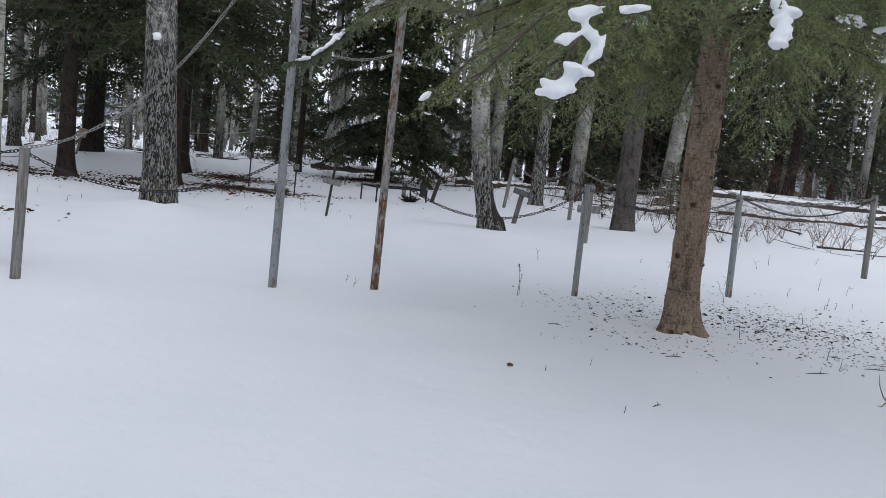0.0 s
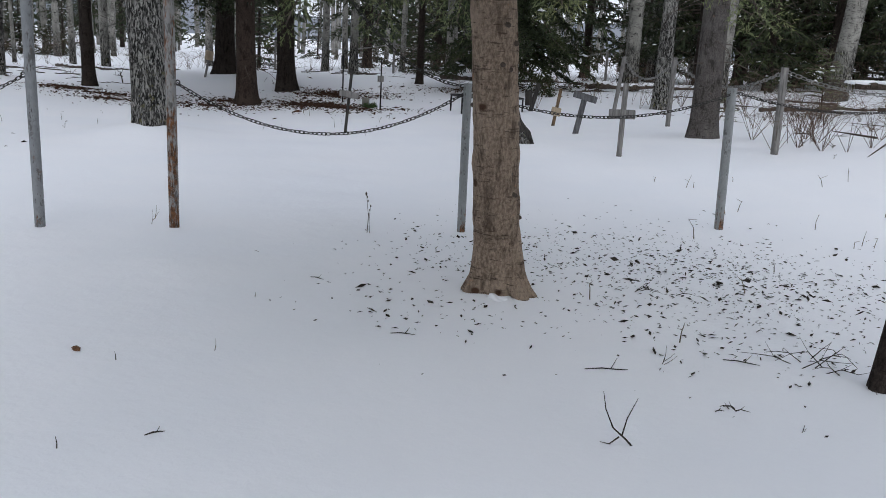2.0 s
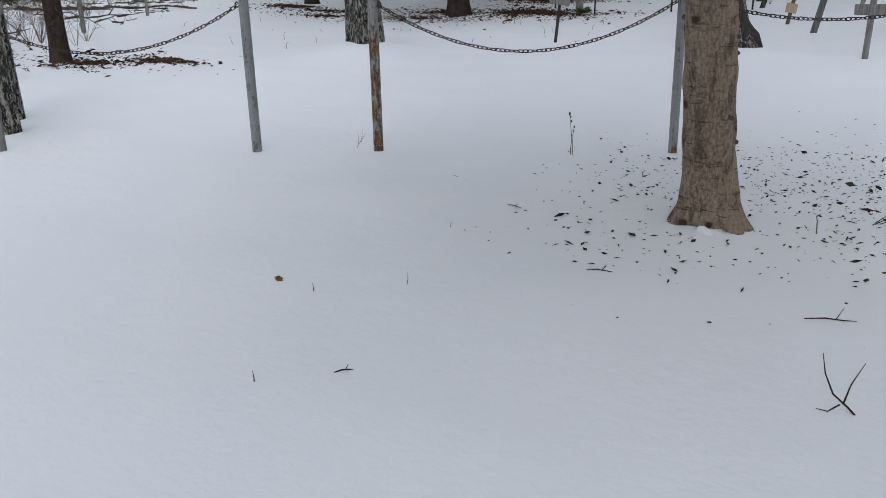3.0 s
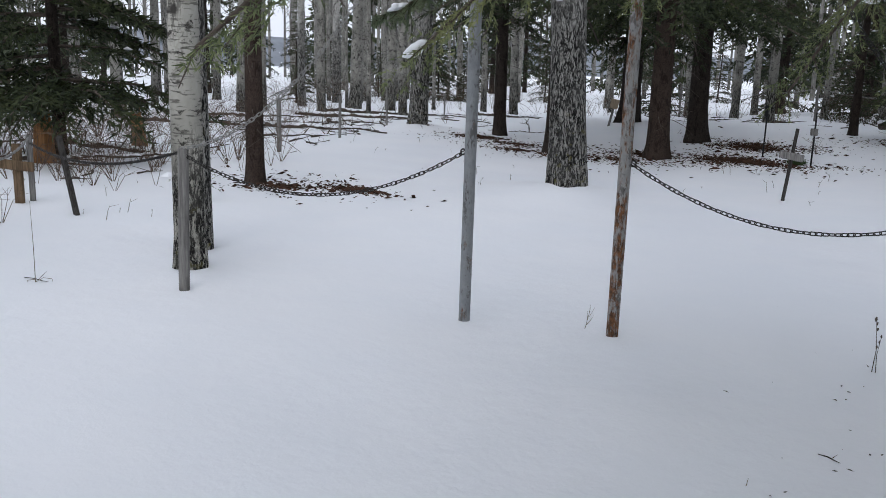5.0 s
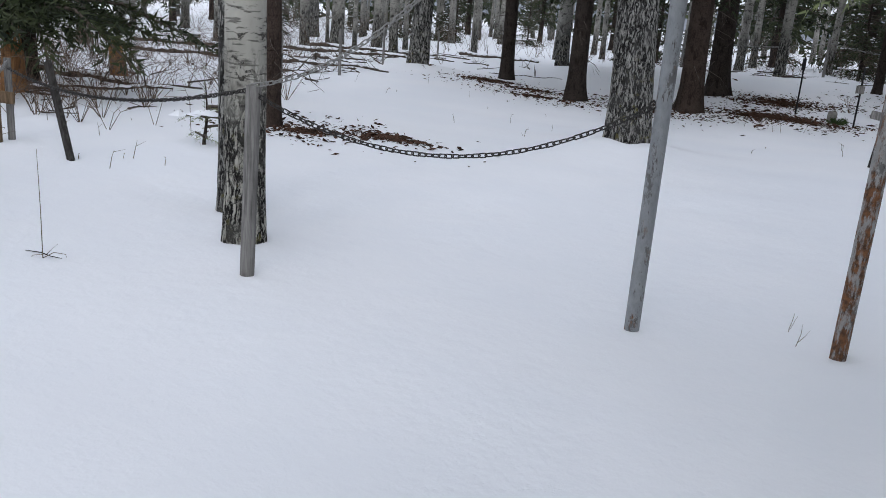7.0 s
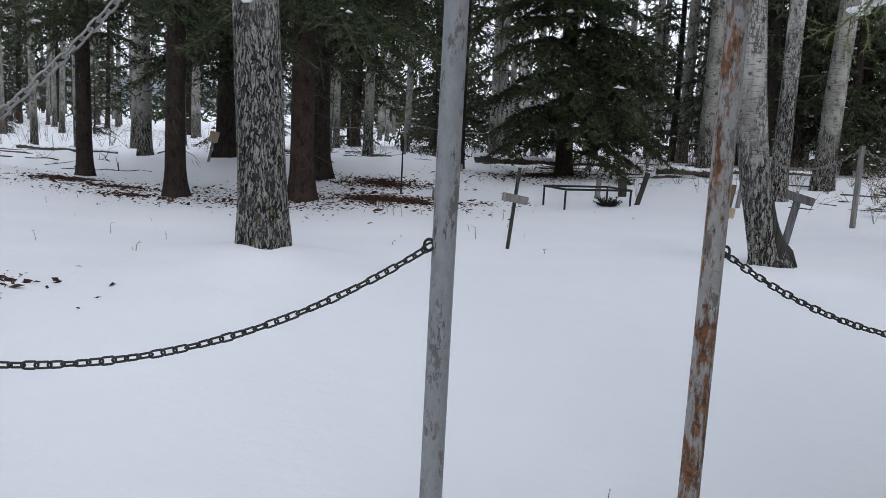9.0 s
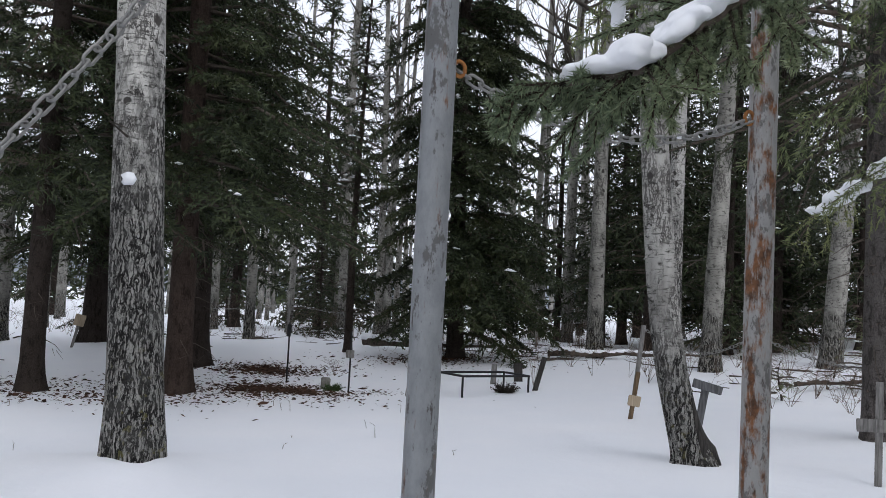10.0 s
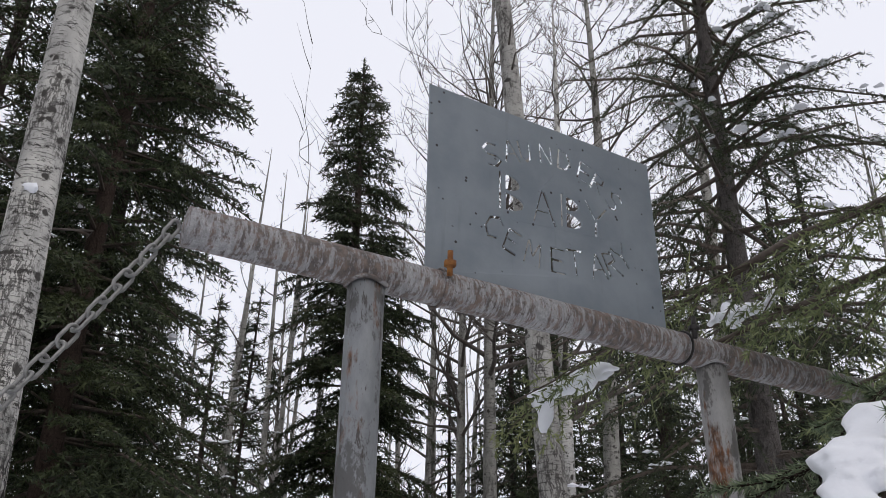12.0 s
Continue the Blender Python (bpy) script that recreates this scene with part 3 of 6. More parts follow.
def build_aspen(seed, at, height, r, label, bark=None, group="aspens", lean=(0, 0), curve=0.35, limbs_from=0.38, limbs=22, flare=1.35, name="aspen_tree", sides=14, twigs=4, reach=0.17, bend=(0.0, 0.0, 1.0), tip=0.003):
    """A bare broadleaf: pale trunk and leafless limbs."""
    rng = np.random.default_rng(seed)
    tree = thing(name, (at[0], at[1], gz(at[0], at[1])), label, "tree", group)
    g, axis = trunk_geo(rng, height, r, lean, curve, sides, flare, 0.06, True, bend)
    part("trunk", g.mesh("aspen_trunk", bark or ASPEN_PALE), tree)
    b = Geo()

    def limb(p, d, L, rad, depth):
        pts, radii, q = [p.copy()], [rad], p.copy()
        steps = 5 if depth < 2 else 3
        for i in range(steps):
            d = (d + Vector((rng.normal(0, 0.22), rng.normal(0, 0.22), rng.normal(0.10, 0.16)))).normalized()
            q = q + d * (L / steps)
            pts.append(q.copy())
            radii.append(rad * (1 - (i + 1) / (steps + 0.3)))
        b.tube(pts, radii, 4 if depth == 0 else 3, False)
        if depth < 2:
            for k in range(twigs if depth == 0 else 3):
                i = int(rng.integers(1, steps + 1))
                az = rng.uniform(0, 6.28)
                side = Vector((math.cos(az), math.sin(az), rng.uniform(-0.1, 0.7))).normalized()
                limb(pts[i], (d + side * 0.9).normalized(), L * rng.uniform(0.3, 0.55), max(tip, radii[i] * 0.6), depth + 1)

    for k in range(limbs):
        q = limbs_from + (1 - limbs_from) * (k + rng.random()) / limbs
        p = axis_at(axis, q * height)
        az = rng.uniform(0, 6.28)
        L = height * reach * (1.15 - q) * rng.uniform(0.6, 1.3)
        limb(p, Vector((math.cos(az), math.sin(az), rng.uniform(0.25, 0.9))).normalized(), L, max(0.006, r * (1 - q) * 0.5 + 0.006), 0)
    for k in range(5):
        q = rng.uniform(0.12, limbs_from)
        p = axis_at(axis, q * height)
        az = rng.uniform(0, 6.28)
        b.tube([p, p + Vector((math.cos(az), math.sin(az), 0.2)) * r * 2.2, p + Vector((math.cos(az + 0.3), math.sin(az + 0.3), 0.15)) * rng.uniform(0.3, 0.8)], [0.014, 0.009, 0.003], 4, False)
    part("crown", b.mesh("aspen_crown", ASPEN_TWIG), tree, "leafless grey limbs and twigs", "stuff")
    return tree


# ---- ground ----
MOUNDS += [(-4.42, 12.1, 0.16, 0.75), (1.97, 7.0, 0.03, 0.7), (-3.43, 6.31, 0.05, 0.5), (-13.0, 17.5, 0.2, 1.2), (0.35, 13.3, 0.05, 0.6), (-11.2, 15.0, 0.1, 2.5), (2.65, 14.9, 0.06, 0.7),
           (-0.40, 7.05, -0.02, 0.06), (-0.59, 5.6, -0.02, 0.05), (-1.385, 7.05, -0.02, 0.09), (-0.588, 7.487, -0.02, 0.09), (-3.0, 6.05, -0.015, 0.08), (1.26, 8.46, -0.015, 0.08), (0.1, 6.6, 0.02, 0.3)]


def spread_axis(lo, hi, step, reach):
    mid = list(np.arange(lo, hi, step))
    out, d = [], step
    while d < reach:
        d *= 1.22
        out.append(d)
    return np.array([lo - d for d in reversed(out)] + mid + [hi + d for d in out])


def build_ground():
    xs, ys = spread_axis(-13, 9, 0.13, 4000), spread_axis(1, 24, 0.13, 4000)
    X, Y = np.meshgrid(xs, ys)
    Z = ground_z(X, Y)
    near = np.exp(-((X / 60) ** 2 + ((Y - 12) / 60) ** 2))
    rough = np.array([noise.noise(Vector((x * 1.9, y * 1.9, 0.3))) for x, y in zip(X.ravel(), Y.ravel())]).reshape(X.shape)
    fine = np.array([noise.noise(Vector((x * 6.3, y * 6.3, 5.3))) for x, y in zip(X.ravel(), Y.ravel())]).reshape(X.shape)
    Z = Z + near * (0.008 * rough + 0.0035 * fine)
    w = len(xs)
    idx = np.arange(len(xs) * len(ys)).reshape(X.shape)
    quads = np.stack([idx[:-1, :-1], idx[:-1, 1:], idx[1:, 1:], idx[1:, :-1]], axis=-1).reshape(-1, 4)
    me = bpy.data.meshes.new("snow_ground")
    me.from_pydata(np.stack([X.ravel(), Y.ravel(), Z.ravel()], axis=1).tolist(), [], quads.tolist())
    me.polygons.foreach_set("use_smooth", [True] * len(me.polygons))
    me.materials.append(SNOW)
    me.update()
    solo("ground", me, "untrodden white snow over the gently rolling clearing", "snow", kind="structure")


build_ground()


def build_ridge():
    g = Geo()
    n = 120
    for k in range(n):
        a = 2 * math.pi * k / n
        r = 700
        h = 26 + 20 * noise.noise(Vector((math.cos(a) * 3, math.sin(a) * 3, 2))) + 5 * noise.noise(Vector((math.cos(a) * 15, math.sin(a) * 15, 4)))
        g.v += [Vector((r * math.cos(a), r * math.sin(a), -5)), Vector((r * 1.15 * math.cos(a), r * 1.15 * math.sin(a), max(8, h)))]
    for k in range(n):
        j = (k + 1) % n
        g.f.append((2 * k, 2 * j, 2 * j + 1, 2 * k + 1))
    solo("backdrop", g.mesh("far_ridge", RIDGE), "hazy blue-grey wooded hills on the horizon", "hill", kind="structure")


build_ridge()


# ---- gate, fence posts and chains ----
G1, G2 = Vector((-1.385, 7.05, 0)), Vector((-0.588, 7.487, 0))
ALONG = (G2 - G1).normalized()
TURN_GATE = math.degrees(math.atan2(ALONG.y, ALONG.x))
BAR_Z = 2.487


def pipe(at, height, r, mat, name, label, category, group="", lean=(0.0, 0.0), cap=True):
    """An upright steel pipe set in the snow, with a slightly dented wall."""
    g = Geo()
    x, y = at
    base = gz(x, y)
    zs = [-0.3, 0.0, 0.25 * height, 0.5 * height, 0.75 * height, height - 0.004, height]
    g.tube([(lean[0] * max(z, 0), lean[1] * max(z, 0), z) for z in zs], [r, r, r * 1.004, r * 0.996, r, r, r * 0.93], 20, cap)
    if not cap:
        return g
    ob = solo(name, g.mesh(name, mat), label, category, group, at=(x, y, base))
    return ob


def build_gate():
    gate = thing("gate", (G1.x, G1.y, 0), "grey steel pipe gateway with a rusty crossbar standing in snow", "gate")
    def child(name, g, mat, label="", parent=gate):
        return part(name, g.mesh(name, mat), parent, label)

    o = G1
    g = Geo().tube([(0, 0, z) for z in (-0.3, 0, 0.6, 1.2, 1.8, 2.3, BAR_Z - 0.03)], [0.0355] * 7, 24)
    post1 = child("post", g, PIPE_GREY, "grey painted pipe post with small rust streaks")
    q = G2 - o
    g = Geo().tube([(q.x, q.y, z) for z in (-0.3, 0, 0.6, 1.2, 1.8, 2.3, BAR_Z - 0.03)], [0.0355] * 7, 24)
    post2 = child("post", g, PIPE_RUST, "pipe post badly streaked with orange rust")
    # crossbar, built along its own length so that its wear runs round it
    a, b = -0.345, 1.62
    n = 24
    g = Geo().tube([(0, 0, a + (b - a) * i / 12) for i in range(13)], [0.0365 * (1 + 0.012 * math.sin(i * 2.1)) for i in range(13)], n)
    bar = child("crossbar", g, PIPE_BAR, "horizontal pipe with flaking paint and rust")
    bar.matrix_basis = pose(0, 0, BAR_Z, 0, 90, TURN_GATE)
    for k, s in enumerate((0.0, (G2 - G1).length)):
        w = Geo()
        p = ALONG * s
        ring = [(p.x + 0.040 * math.cos(t), p.y + 0.040 * math.sin(t), BAR_Z - 0.030 + 0.004 * math.sin(3 * t)) for t in np.linspace(0, 6.283, 17)]
        w.tube(ring, [0.0045] * 17, 6, False)
        child("weld_bead", w, PIPE_BAR)
    # bolts with rusty clamps that hold the sheet
    for s in (0.155, 0.815):
        c = ALONG * s + Vector((0, 0, BAR_Z))
        m = Matrix.Translation(c) @ Matrix.Rotation(math.radians(TURN_GATE), 4, "Z")
        u = Geo()
        u.tube([m @ Vector((0, 0.0395 * math.cos(t), 0.0395 * math.sin(t))) for t in np.linspace(0, 6.283, 21)], [0.0032] * 21, 6, False)
        clamp = child("clamp", u, PIPE_BAR if s < 0.5 else CHAIN_IRON, "bent iron strap round the crossbar")
        u = Geo().tube([m @ Vector((0, -0.047, 0.010)), m @ Vector((0, -0.049, 0.062))], [0.006, 0.006], 8)
        u.tube([m @ Vector((0, -0.048, 0.030)), m @ Vector((0, -0.048, 0.040))], [0.013, 0.013], 6)
        child("bolt", u, RUST if s < 0.5 else CHAIN_IRON, "rusty bolt and nut", clamp)
    # small rings for the chains
    for p, z, mat in ((Vector((0, 0, 0)), 1.03, CHAIN_IRON), (G2 - o, 1.02, CHAIN_IRON), (Vector((0, 0, 0)), 2.035, RUST), (G2 - o, 2.035, RUST)):
        out = Vector((ALONG.x, ALONG.y, 0)) * (1 if (z > 2) == (p.length < 0.1) else -1)
        if z < 2:
            out = Vector((ALONG.x, ALONG.y, 0)) * (-1 if p.length < 0.1 else 1)
        c = p + out * 0.046 + Vector((0, 0, z))
        w = Geo().tube([c + out * 0.014 * math.cos(t) + Vector((0, 0, 0.017 * math.sin(t))) for t in np.linspace(0, 6.283, 17)], [0.0048] * 17, 6, False)
        child("chain_ring", w, mat)
    return gate


GATE = build_gate()

# strokes of the cut letters, in a box 1 wide and 1 high
STROKES = {
    "S": [((0.95, 0.85), (0.5, 1.0), (0.08, 0.8), (0.3, 0.56), (0.75, 0.42), (0.95, 0.2), (0.55, 0.0), (0.08, 0.14))],
    "A": [((0.0, 0.0), (0.5, 1.0)), ((0.58, 0.96), (1.0, 0.0)), ((0.25, 0.36), (0.72, 0.36))],
    "U": [((0.05, 1.0), (0.15, 0.2), (0.5, 0.0), (0.85, 0.2), (0.95, 1.0))],
    "N": [((0.05, 0.0), (0.05, 0.95)), ((0.12, 1.0), (0.88, 0.04)), ((0.95, 0.05), (0.95, 1.0))],
    "D": [((0.08, 0.0), (0.08, 1.0)), ((0.2, 1.0), (0.7, 0.92), (0.98, 0.5), (0.7, 0.08), (0.2, 0.0))],
    "E": [((0.08, 0.0), (0.08, 1.0)), ((0.2, 1.0), (0.9, 1.0)), ((0.2, 0.52), (0.75, 0.52)), ((0.2, 0.0), (0.9, 0.0))],
    "R": [((0.08, 0.0), (0.08, 1.0)), ((0.2, 1.0), (0.8, 0.92), (0.85, 0.62), (0.24, 0.5)), ((0.45, 0.44), (0.95, 0.0))],
    "Y": [((0.0, 1.0), (0.45, 0.52)), ((1.0, 1.0), (0.55, 0.55)), ((0.5, 0.44), (0.5, 0.0))],
    "C": [((0.95, 0.82), (0.55, 1.0), (0.12, 0.75), (0.1, 0.3), (0.5, 0.0), (0.95, 0.15))],
    "M": [((0.0, 0.0), (0.1, 0.95)), ((0.16, 1.0), (0.48, 0.4)), ((0.54, 0.42), (0.84, 1.0)), ((0.92, 0.95), (1.0, 0.0))],
    "T": [((0.0, 1.0), (1.0, 1.0)), ((0.5, 0.9), (0.5, 0.0))],
    "B": [((0.05, 0.0), (0.05, 1.0))],
}
# letter, place across and down the sheet (0 to 1), height in metres, tilt in degrees
LETTERS = [("S", .255, .28, .060, 24), ("A", .335, .22, .054, 16), ("U", .40, .195, .050, 10), ("N", .495, .165, .050, 2), ("D", .58, .162, .054, -8), ("E", .675, .19, .052, -18),
           ("R", .737, .235, .050, -28), ("S", .808, .31, .056, -40), ("B", .335, .465, .092, 0), ("A", .47, .49, .082, 3), ("B", .595, .472, .084, -2), ("Y", .71, .47, .086, -6),
           ("C", .26, .675, .058, -28), ("E", .335, .73, .054, -20), ("M", .42, .762, .056, -10), ("E", .525, .766, .058, 0), ("T", .60, .75, .060, 5), ("A", .70, .735, .060, 12), ("R", .765, .70, .056, 22),
           ("Y", .82, .64, .058, 34)]


def build_sign():
    """A sheet of steel with letters cut through it."""
    W, H, T = 0.645, 0.455, 0.004
    bm = bmesh.new()
    bmesh.ops.create_cube(bm, size=1.0)
    for v in bm.verts:
        v.co = Vector(((v.co.x + 0.5) * W, v.co.y * T, (v.co.z + 0.5) * H))
    me = bpy.data.meshes.new("sign_sheet")
    bm.to_mesh(me)
    bm.free()
    cut = Geo()
    width = 0.0064

    def stroke(a, b, k):
        d = Vector((b[0] - a[0], 0, b[1] - a[1]))
        L = d.length
        ang = math.atan2(d.z, d.x)
        m = Matrix.Translation((a[0], 0, a[1])) @ Matrix.Rotation(-ang, 4, "Y")
        s = len(cut.v)
        h = width * (0.5 + 0.12 * math.sin(k * 2.7))
        for y in (-0.02 - 0.0001 * k, 0.02 + 0.0001 * k):
            for x, z in ((-h * 0.7, -h), (L + h * 0.7, -h * 0.9), (L + h * 0.7, h * 0.9), (-h * 0.7, h)):
                cut.v.append(m @ Vector((x, y, z)))
        cut.f.extend([(s, s + 1, s + 2, s + 3), (s + 7, s + 6, s + 5, s + 4), (s, s + 4, s + 5, s + 1), (s + 1, s + 5, s + 6, s + 2), (s + 2, s + 6, s + 7, s + 3), (s + 3, s + 7, s + 4, s)])

    k = 0
    for ch, u, v, h, tilt in LETTERS:
        wide = h * 0.72
        c, t = Vector((u * W, 0, (1 - v) * H)), math.radians(tilt)

        def place(p):
            x, z = (p[0] - 0.5) * wide, (p[1] - 0.5) * h
            return (c.x + x * math.cos(t) - z * math.sin(t), c.z + x * math.sin(t) + z * math.cos(t))

        for line in STROKES[ch]:
            for a, b in zip(line, line[1:]):
                stroke(place(a), place(b), k)
                k += 1
        if ch == "B":  # the two bowls have dropped out whole
            for lo, hi, r in ((0.54, 1.0, 0.62), (0.0, 0.48, 0.75)):
                rim = [place((0.26, lo)), place((0.26, hi))] + [place((0.26 + r * math.sin(a), (lo + hi) / 2 + (hi - lo) / 2 * math.cos(a))) for a in np.linspace(0.25, math.pi - 0.25, 9)]
                s = len(cut.v)
                n = len(rim)
                for y in (-0.02, 0.02):
                    cut.v.extend(Vector((x, y, z)) for x, z in rim)
                cut.f.append(tuple(s + i for i in range(n)))
                cut.f.append(tuple(s + n + i for i in reversed(range(n))))
                for i in range(n):
                    j = (i + 1) % n
                    cut.f.append((s + i, s + n + i, s + n + j, s + j))
    cm = cut.mesh("sign_cutter", SIGN, False)
    bm = bmesh.new()
    bm.from_mesh(cm)
    bmesh.ops.recalc_face_normals(bm, faces=bm.faces)
    bm.to_mesh(cm)
    bm.free()
    ob, tool = new("sign_sheet", me), new("cutter", cm)
    mod = ob.modifiers.new("cut", "BOOLEAN")
    mod.operation, mod.object, mod.solver, mod.use_self = "DIFFERENCE", tool, "EXACT", True
    bpy.context.view_layer.update()
    flat = bpy.data.meshes.new_from_object(ob.evaluated_get(bpy.context.evaluated_depsgraph_get()))
    bpy.data.objects.remove(tool)
    bpy.data.objects.remove(ob)
    flat.materials.clear()
    flat.materials.append(SIGN)
    # slight buckle of the thin sheet
    for v in flat.vertices:
        v.co.y += 0.006 * math.sin(v.co.x * 5.0) * (v.co.z / H) + 0.003 * math.sin(v.co.z * 9 + v.co.x * 7)
    sign = solo("sign", flat, "grey painted steel sheet with cut-out letters above the gateway", "sign")
    base = G1 + ALONG * 0.125
    sign.matrix_basis = pose(base.x, base.y, 2.518, 0, 0, TURN_GATE)
    return sign


build_sign()


def link_mesh(name, mat, L=0.040, W=0.022, r=0.0035, n=14, m=5):
    g = Geo()
    pts = []
    for k in range(n):
        a = 2 * math.pi * k / n
        x = math.cos(a) * W / 2 * 0.82
        pts.append(Vector((math.copysign((L - W) / 2, math.cos(a)) * (abs(math.cos(a)) > 1e-6) + math.cos(a) * W / 2, math.sin(a) * W / 2, 0)))
    n = len(pts)
    for i, p in enumerate(pts):
        d = (pts[(i + 1) % n] - pts[i - 1]).normalized()
        out = d.cross(Vector((0, 0, 1)))
        for k in range(m):
            a = 2 * math.pi * k / m
            g.v.append(p + out * (math.cos(a) * r) + Vector((0, 0, math.sin(a) * r)))
    for i in range(n):
        j = (i + 1) % n
        for k in range(m):
            l = (k + 1) % m
            g.f.append((i * m + k, i * m + l, j * m + l, j * m + k))
    return g.mesh(name, mat)


LINK_DARK, LINK_PALE = link_mesh("dark_link", CHAIN_IRON), link_mesh("pale_link", CHAIN_PALE)
LINK_FAR = link_mesh("far_link", CHAIN_PALE, 0.10, 0.045, 0.006, 8, 4)


def hang_chain(a, b, sag, mesh, label, pitch=0.0315, name="chain"):
    """A chain of single links that hangs between a and b."""
    a, b = Vector(a), Vector(b)

    def at(t):
        return a.lerp(b, t) - Vector((0, 0, 4 * sag * t * (1 - t)))

    pts = [at(i / 200) for i in range(201)]
    run = [0.0]
    for p, q in zip(pts, pts[1:]):
        run.append(run[-1] + (q - p).length)
    count = max(2, round(run[-1] / pitch))
    chain = thing(name, a, label, "chain", "chains of the fence")
    i = 0
    for k in range(count):
        s = (k + 0.5) * run[-1] / count
        while run[i + 1] < s:
            i += 1
        p = pts[i].lerp(pts[i + 1], (s - run[i]) / (run[i + 1] - run[i]))
        d = (pts[i + 1] - pts[i]).normalized()
        ob = part("link", mesh, chain)
        roll = 90 * (k % 2) + 35 + 14 * math.sin(k * 1.9 + a.x)
        ob.matrix_basis = Matrix.Translation(p - a) @ d.to_track_quat("X", "Z").to_matrix().to_4x4() @ Matrix.Rotation(math.radians(roll), 4, "X")
    return chain


def fence_post(at, height, lean=(0, 0), mat=None, r=0.034, label="weathered grey steel fence post standing in snow"):
    return pipe(at, height, r, mat or PIPE_POST, "fence_post", label, "post", "fence posts", lean)


PA, PB, PC, PD = (1.27, 8.46), (3.10, 9.64), (-3.0, 6.02), (-4.60, 5.02)
PH, PJ, PK = (3.6, 13.6), (5.45, 11.7), (2.0, 17.4)
fence_post(PA, 1.11, (-0.01, 0), PIPE_POST, 0.031, "grey fence post with a rusty foot standing in snow")
fence_post(PB, 1.13, (-0.03, 0.0), PIPE_POST, 0.036)
fence_post(PC, 0.95, (0.012, 0.02), GREY_WOOD, 0.036, "old grey weathered fence post beside a pale aspen")
fence_post(PD, 0.93, (0, 0), PIPE_RUST, 0.034, "grey fence post rusted orange at the foot")
fence_post(PH, 1.04, (-0.015, 0), GREY_WOOD, 0.045)
fence_post(PJ, 1.12, (-0.03, 0), GREY_WOOD, 0.04)
fence_post(PK, 1.15, (0, 0), GREY_WOOD, 0.04)
fence_post((0.70, 20.0), 1.15, (0.10, 0), GREY_WOOD, 0.04, "leaning grey wooden fence post in snow")
fence_post((-7.26, 6.54), 0.70, (0, 0), GREY_WOOD, 0.03, "thin pale fence post with peeling bark")
for x, y, h, r in ((-10.43, 11.77, 0.93, 0.04), (-11.97, 14.31, 0.85, 0.03), (-13.99, 17.36, 0.82, 0.027), (-16.4, 21.8, 0.8, 0.026), (-8.2, 29.5, 1.1, 0.04), (-12.2, 28.5, 1.0, 0.035), (-4.6, 30.2, 1.1, 0.04), (-0.92, 29.0, 1.0, 0.04)):
    fence_post((x, y), h, (0, 0), GREY_WOOD, r, "slim grey fence post far back in the snow")


def top(p, h, lean=(0, 0)):
    return (p[0] + lean[0] * h, p[1] + lean[1] * h, gz(*p) + h)


hang_chain(top(PC, 0.93), (G1.x - 0.03, G1.y - 0.02, 1.03), 0.27, LINK_DARK, "dark iron chain hanging slack from post to gateway")
hang_chain((G2.x + 0.03, G2.y + 0.02, 1.02), top(PA, 1.06), 0.335, LINK_DARK, "dark iron chain hanging slack from gateway to post")
hang_chain(top(PC, 0.95), tuple(G1 + ALONG * -0.36 + Vector((0, 0, BAR_Z))), 0.33, LINK_PALE, "pale galvanised chain rising to the crossbar")
hang_chain(top(PA, 1.09), tuple(G1 + ALONG * 1.63 + Vector((0, 0, BAR_Z))), 0.35, LINK_DARK, "iron chain rising to the end of the crossbar")
hang_chain((G1.x + 0.035, G1.y + 0.03, 2.035), (G2.x - 0.03, G2.y - 0.01, 2.035), 0.10, LINK_PALE, "pale rusty chain hung across the gateway")
hang_chain(top(PC, 0.93), (-7.26, 6.54, 0.62), 0.14, LINK_DARK, "dark iron chain stretched between posts")
hang_chain(top(PA, 1.07), top(PB, 1.10), 0.20, LINK_DARK, "dark iron chain hanging slack between posts")
hang_chain(top(PB, 1.10), top(PJ, 1.08), 0.22, LINK_DARK, "iron chain hanging slack between posts")
hang_chain(top(PD, 0.92), (-7.26, 6.54, 0.68), 0.20, LINK_PALE, "pale chain sagging between posts")
hang_chain(top(PH, 1.0), top(PK, 1.1), 0.30, LINK_FAR, "pale chain sagging between far posts", 0.085)
hang_chain(top(PK, 1.1), top((0.82, 20.0), 1.1), 0.35, LINK_FAR, "pale chain sagging between far posts", 0.085)
hang_chain(top(PH, 1.0), top(PJ, 1.08), 0.2, LINK_FAR, "pale chain sagging between posts", 0.085)
for a, b in (((-12.2, 28.5), (-8.2, 29.5)), ((-8.2, 29.5), (-4.6, 30.2)), ((-4.6, 30.2), (-0.92, 29.0))):
    hang_chain(top(a, 0.98), top(b, 0.98), 0.22, LINK_FAR, "pale chain sagging along the far fence", 0.09)


# ---- grave markers ----
def upright(m, size, mat, name, parent, label="", wob=0.002):
    """A board with worn edges; its foot is the origin of m."""
    w, d, h = size
    return part(name, Geo().box((-w / 2, -d / 2, 0), (w / 2, d / 2, h), m, 0.006, wob).mesh(name, mat, False), parent, label)


